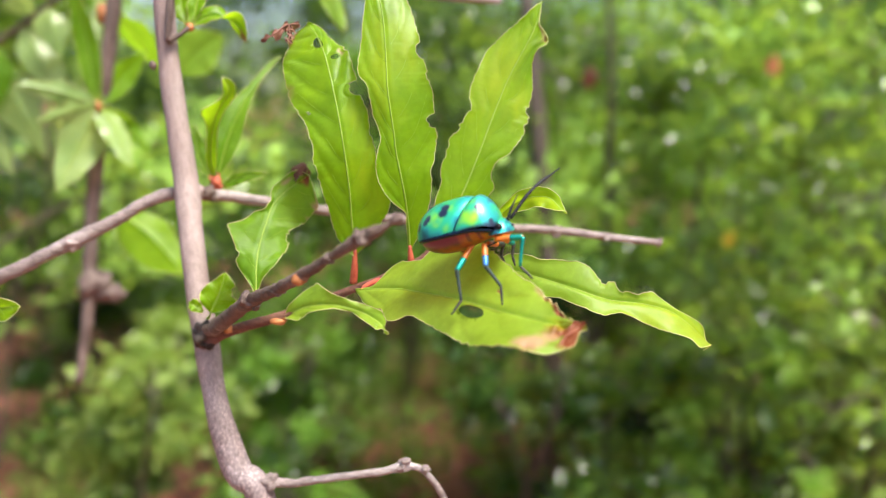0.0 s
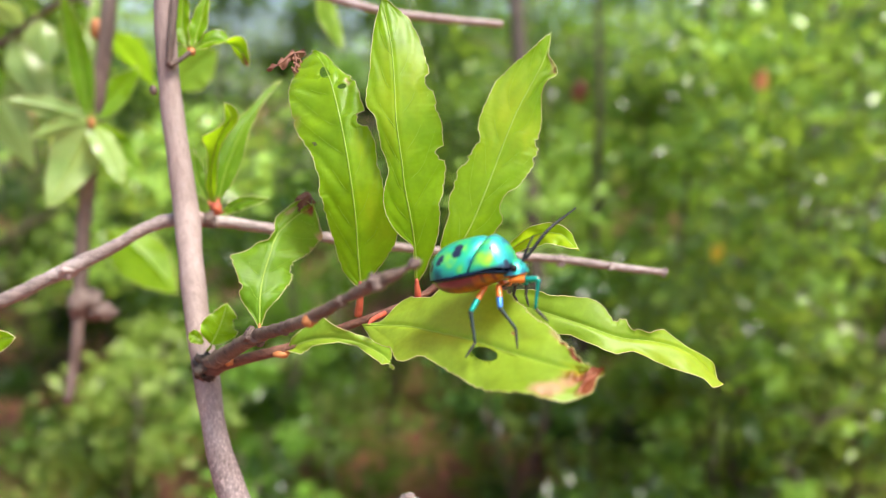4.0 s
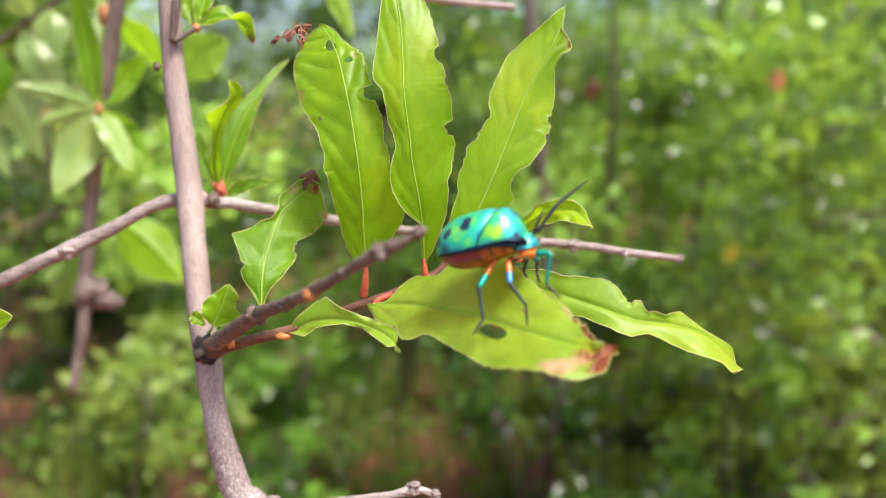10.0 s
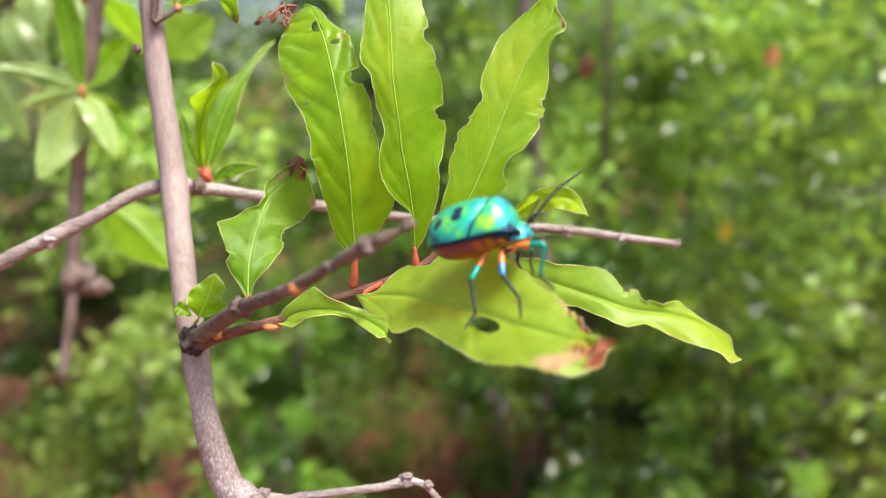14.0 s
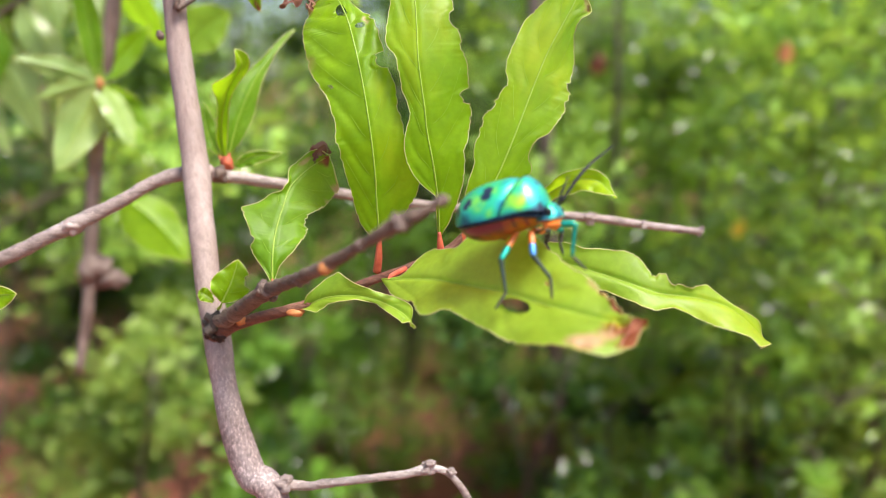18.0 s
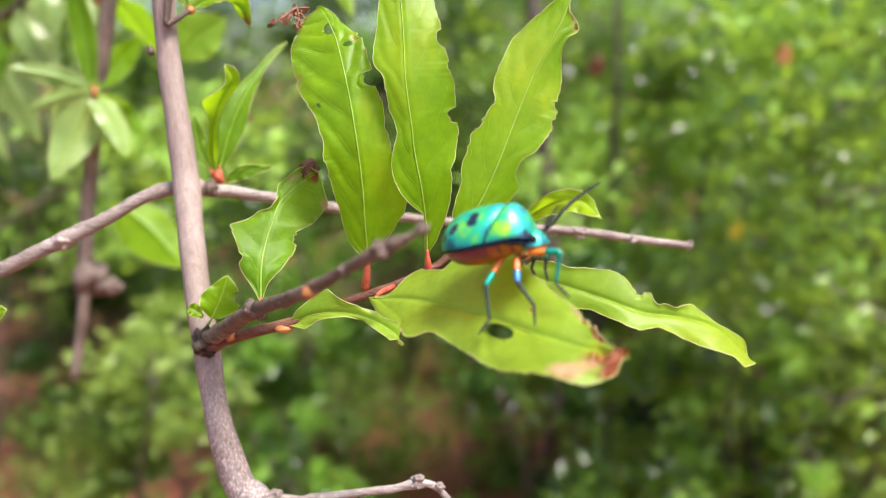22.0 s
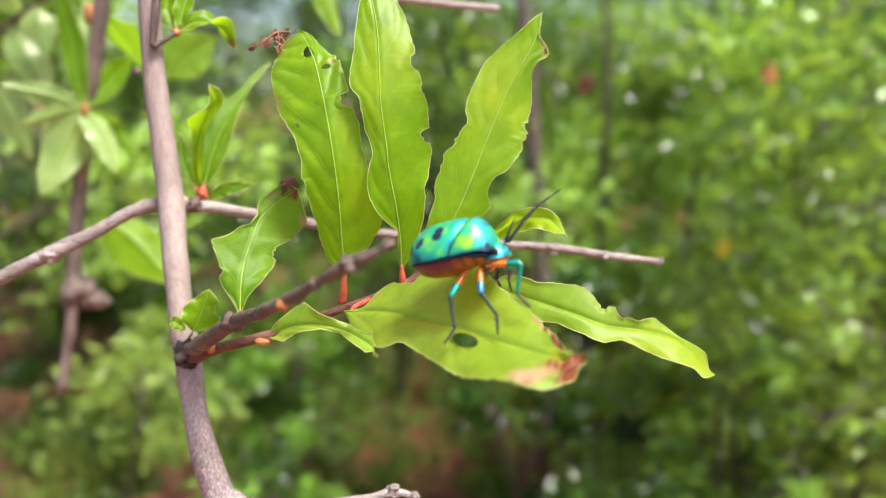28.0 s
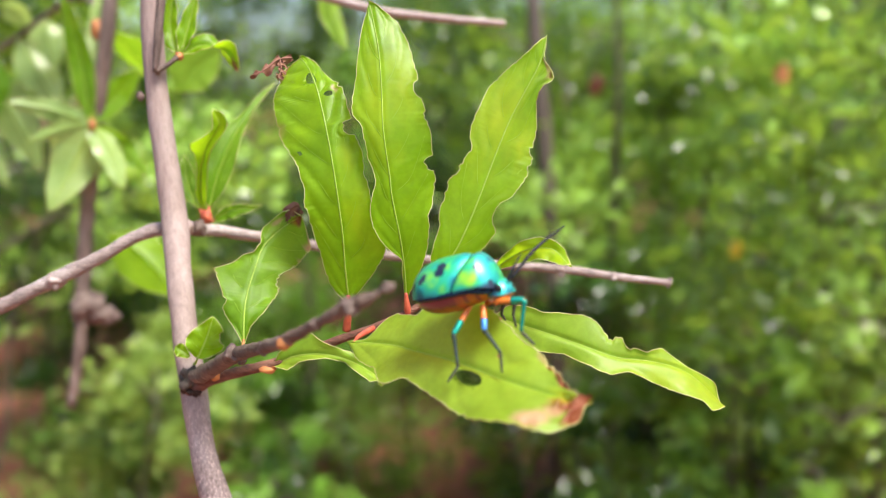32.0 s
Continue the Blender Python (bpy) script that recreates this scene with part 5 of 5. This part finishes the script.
bug_part("seam", v, f, M_EDGE, bug, "dark seam behind the neck shield")
v, f = dome(0.45, 0.16, 0.20, 0.23, 0.22, z0=-0.15, power=2.0, nu=30, nv=24)
bug_part("head", v, f, M_SHELL, bug, "green metallic head", spots_on(v, [(0.45, -0.2, -0.06, 0.06)]), hue_of(v, 0.6))
v, f = dome(0.46, 0.12, 0.17, 0.17, -0.08, z0=-0.14, power=2.0, nu=24, nv=16)
bug_part("head_underside", v, [tuple(reversed(q)) for q in f], M_ORANGE, bug, "orange face")
v, f = dome(-0.08, 0.58, 0.53, 0.36, -0.24, power=2.2)
for p in v:
    p.z *= 1.05 + 0.35 * max(0, -p.x * 100) - 0.6 * max(0, p.x * 100)
    p.z -= 0.0030 * max(0, p.x * 100 - 0.12) ** 1.2
belly = []
for p in v:
    c = p * 100
    stripe = math.sin((c.x + 0.1) * 42) > 0.55
    k = 0.97 * min(1, max(0, (0.12 - c.x) * 4)) * min(1, max(0, (c.z + 0.25 + 0.06 * noise.noise(c * 8)) * 10))
    k = max(k, 0.95 * min(1, max(0, (-0.28 - c.x) * 6)))
    k = max(k, 0.9 * (stripe and -0.17 < c.z < -0.02))
    belly.append(k)
bug_part("abdomen", v, [tuple(reversed(q)) for q in f], M_BELLY, bug, "orange belly with dark red bands", belly)
ring = [Vector((-0.07 + (0.55 if math.cos(a) > 0 else 0.58) * math.copysign(abs(math.cos(a)) ** 0.95, math.cos(a)), 0.37 * math.copysign(abs(math.sin(a)) ** 0.9, math.sin(a)), -0.02 - 0.30 * max(0, math.cos(a) * 0.55 - 0.19) ** 1.2)) * 0.01 for a in [2 * math.pi * k / 48 for k in range(49)]]
v, f = tube_data(ring, [0.00034] * 49, 8, 1)
bug_part("shell_rim", v, f, M_EDGE, bug, "dark blue shell rim")
for sgn in (-1, 1):
    bm = bmesh.new()
    bmesh.ops.create_uvsphere(bm, u_segments=16, v_segments=10, radius=0.00045)
    for q in bm.verts:
        q.co += Vector((0.0052, sgn * 0.0022, -0.0006))
    me = bpy.data.meshes.new("eye")
    bm.to_mesh(me)
    bm.free()
    me.materials.append(M_BLACK)
    me.polygons.foreach_set("use_smooth", [True] * len(me.polygons))
    eye = new("eye", me)
    eye.parent = bug
v, f = tube_data([Vector((0.0066, 0, -0.0006)), Vector((0.0045, 0, -0.0022)), Vector((0.0015, 0, -0.0030))], [0.0002, 0.00018, 0.0001], 6, 5)
bug_part("rostrum", v, f, M_DARK, bug, "thin dark beak folded below")


def leg(pts, mats):
    """thigh, shin, foot through four joints (frame coordinates)."""
    q = [local(p) if not isinstance(p, Vector) else p for p in pts]
    v, f = tube_data([q[0], q[0].lerp(q[1], 0.5), q[1]], [0.00040, 0.00044, 0.00032], 8, 5)
    thigh = bug_part("leg", v, f, mats[0], bug)
    h = q[0].lerp(q[1], 0.55)
    v, f = tube_data([h, h.lerp(q[1], 0.6), q[1]], [0.00045, 0.00042, 0.00035], 8, 4)
    bug_part("knee", v, f, mats[1], thigh, "blue-green knee")
    v, f = tube_data([q[1], q[1].lerp(q[2], 0.35), q[2]], [0.00034, 0.00026, 0.00021], 8, 5)
    bug_part("shin", v, f, mats[2], thigh)
    v, f = tube_data([q[2], q[2].lerp(q[3], 0.5), q[3]], [0.00020, 0.00021, 0.00012], 6, 5)
    bug_part("foot", v, f, M_DARK, thigh, "dark foot")
    return thigh


leg([(0.59, 9.75, -0.31), (0.38, 9.55, -0.64), (0.43, 9.45, -1.03), (0.30, 9.40, -1.21)], (M_ORANGE, M_TEAL, M_SHIN))
leg([(0.75, 9.65, -0.30), (0.76, 9.50, -0.59), (0.95, 9.40, -0.85), (0.96, 9.35, -1.09)], (M_ORANGE, M_BLUE, M_SHIN))
leg([(0.89, 9.55, -0.23), (1.24, 9.40, -0.21), (1.20, 9.40, -0.59), (1.36, 9.35, -0.75)], (M_ORANGE, M_TEAL, M_TEAL))
leg([(0.82, 10.00, -0.30), (1.05, 10.30, -0.31), (1.02, 10.35, -0.48), (1.08, 10.40, -0.57)], (M_ORANGE, M_DARK, M_DARK))
leg([(0.49, 10.10, -0.33), (0.49, 10.50, -0.41), (0.56, 10.60, -0.43), (0.61, 10.70, -0.45)], (M_ORANGE, M_DARK, M_DARK))
leg([(1.00, 9.90, -0.22), (1.17, 10.00, -0.30), (1.15, 10.00, -0.46), (1.19, 10.00, -0.61)], (M_ORANGE, M_TEAL, M_DARK))


def antenna(base, mid_p, tip, r=0.00020):
    o = local(base)
    pts = [Vector((0, 0, 0)), local(mid_p) - o, local(tip) - o]
    v, f = tube_data(pts, [r * 1.15, r * 1.1, r * 0.5], 8, 10)
    ob = bug_part("antenna", v, f, M_BLACK, bug, "long black antenna")
    ob.location = o
    return ob


feelers = [antenna((1.10, 9.60, 0.04), (1.40, 9.71, 0.42), (1.82, 10.01, 0.73)), antenna((1.05, 9.50, 0.01), (1.10, 9.50, 0.16), (1.19, 9.56, 0.35), 0.00016)]


# ---------------------------------------------------------------- what moves
def motions():
    # the leaf with the bug bobs in a gust; the rest of the time it is still
    hinge = spot((-1.17, 11.59, -1.02))
    home = bug_leaf.matrix_basis.copy()
    axis = FRAME.to_3x3() @ Vector((-0.1, 0.98, 0.2))
    gust = [(0, 0), (19.5, 0), (20, -0.9), (20.5, 0.2), (21, 3.2), (21.5, 2.0), (22, 1.2), (22.5, -1.7), (23, -1.6), (23.5, 2.4), (24, 0.4), (24.5, 0), (32, 0)]
    leaf_rows, bug_rows = [], []
    for t, a in gust:
        swing = Matrix.Translation(hinge) @ Matrix.Rotation(radians(a), 4, axis) @ Matrix.Translation(-hinge)
        bug_rows.append((t, swing @ BUG_POSE))
        local_hinge = hinge - shrub.location
        back = Matrix.Translation(local_hinge) @ Matrix.Rotation(radians(a), 4, axis) @ Matrix.Translation(-local_hinge)
        leaf_rows.append((t, back @ home))
    walk(bug_leaf, leaf_rows)
    walk(bug, bug_rows)
    # the antennae feel about
    for n, ob in enumerate(feelers):
        o = ob.location.copy()
        rows = []
        for t, a, b in [(0, 0, 0), (3, 2, 0), (6, 0, 0), (9, 0, 0), (12, 0, 3), (14, 3, 6), (17, -2, 0), (19, 0, 0), (21, 4, 4), (23, 8, 10), (25, 5, 4), (28, 0, 0), (30, 5, 6), (32, 3, 4)]:
            rows.append((t, Matrix.Translation(o) @ Euler((0, radians(a), radians(b * (1 - 2 * n)))).to_matrix().to_4x4()))
        walk(ob, rows)


motions()
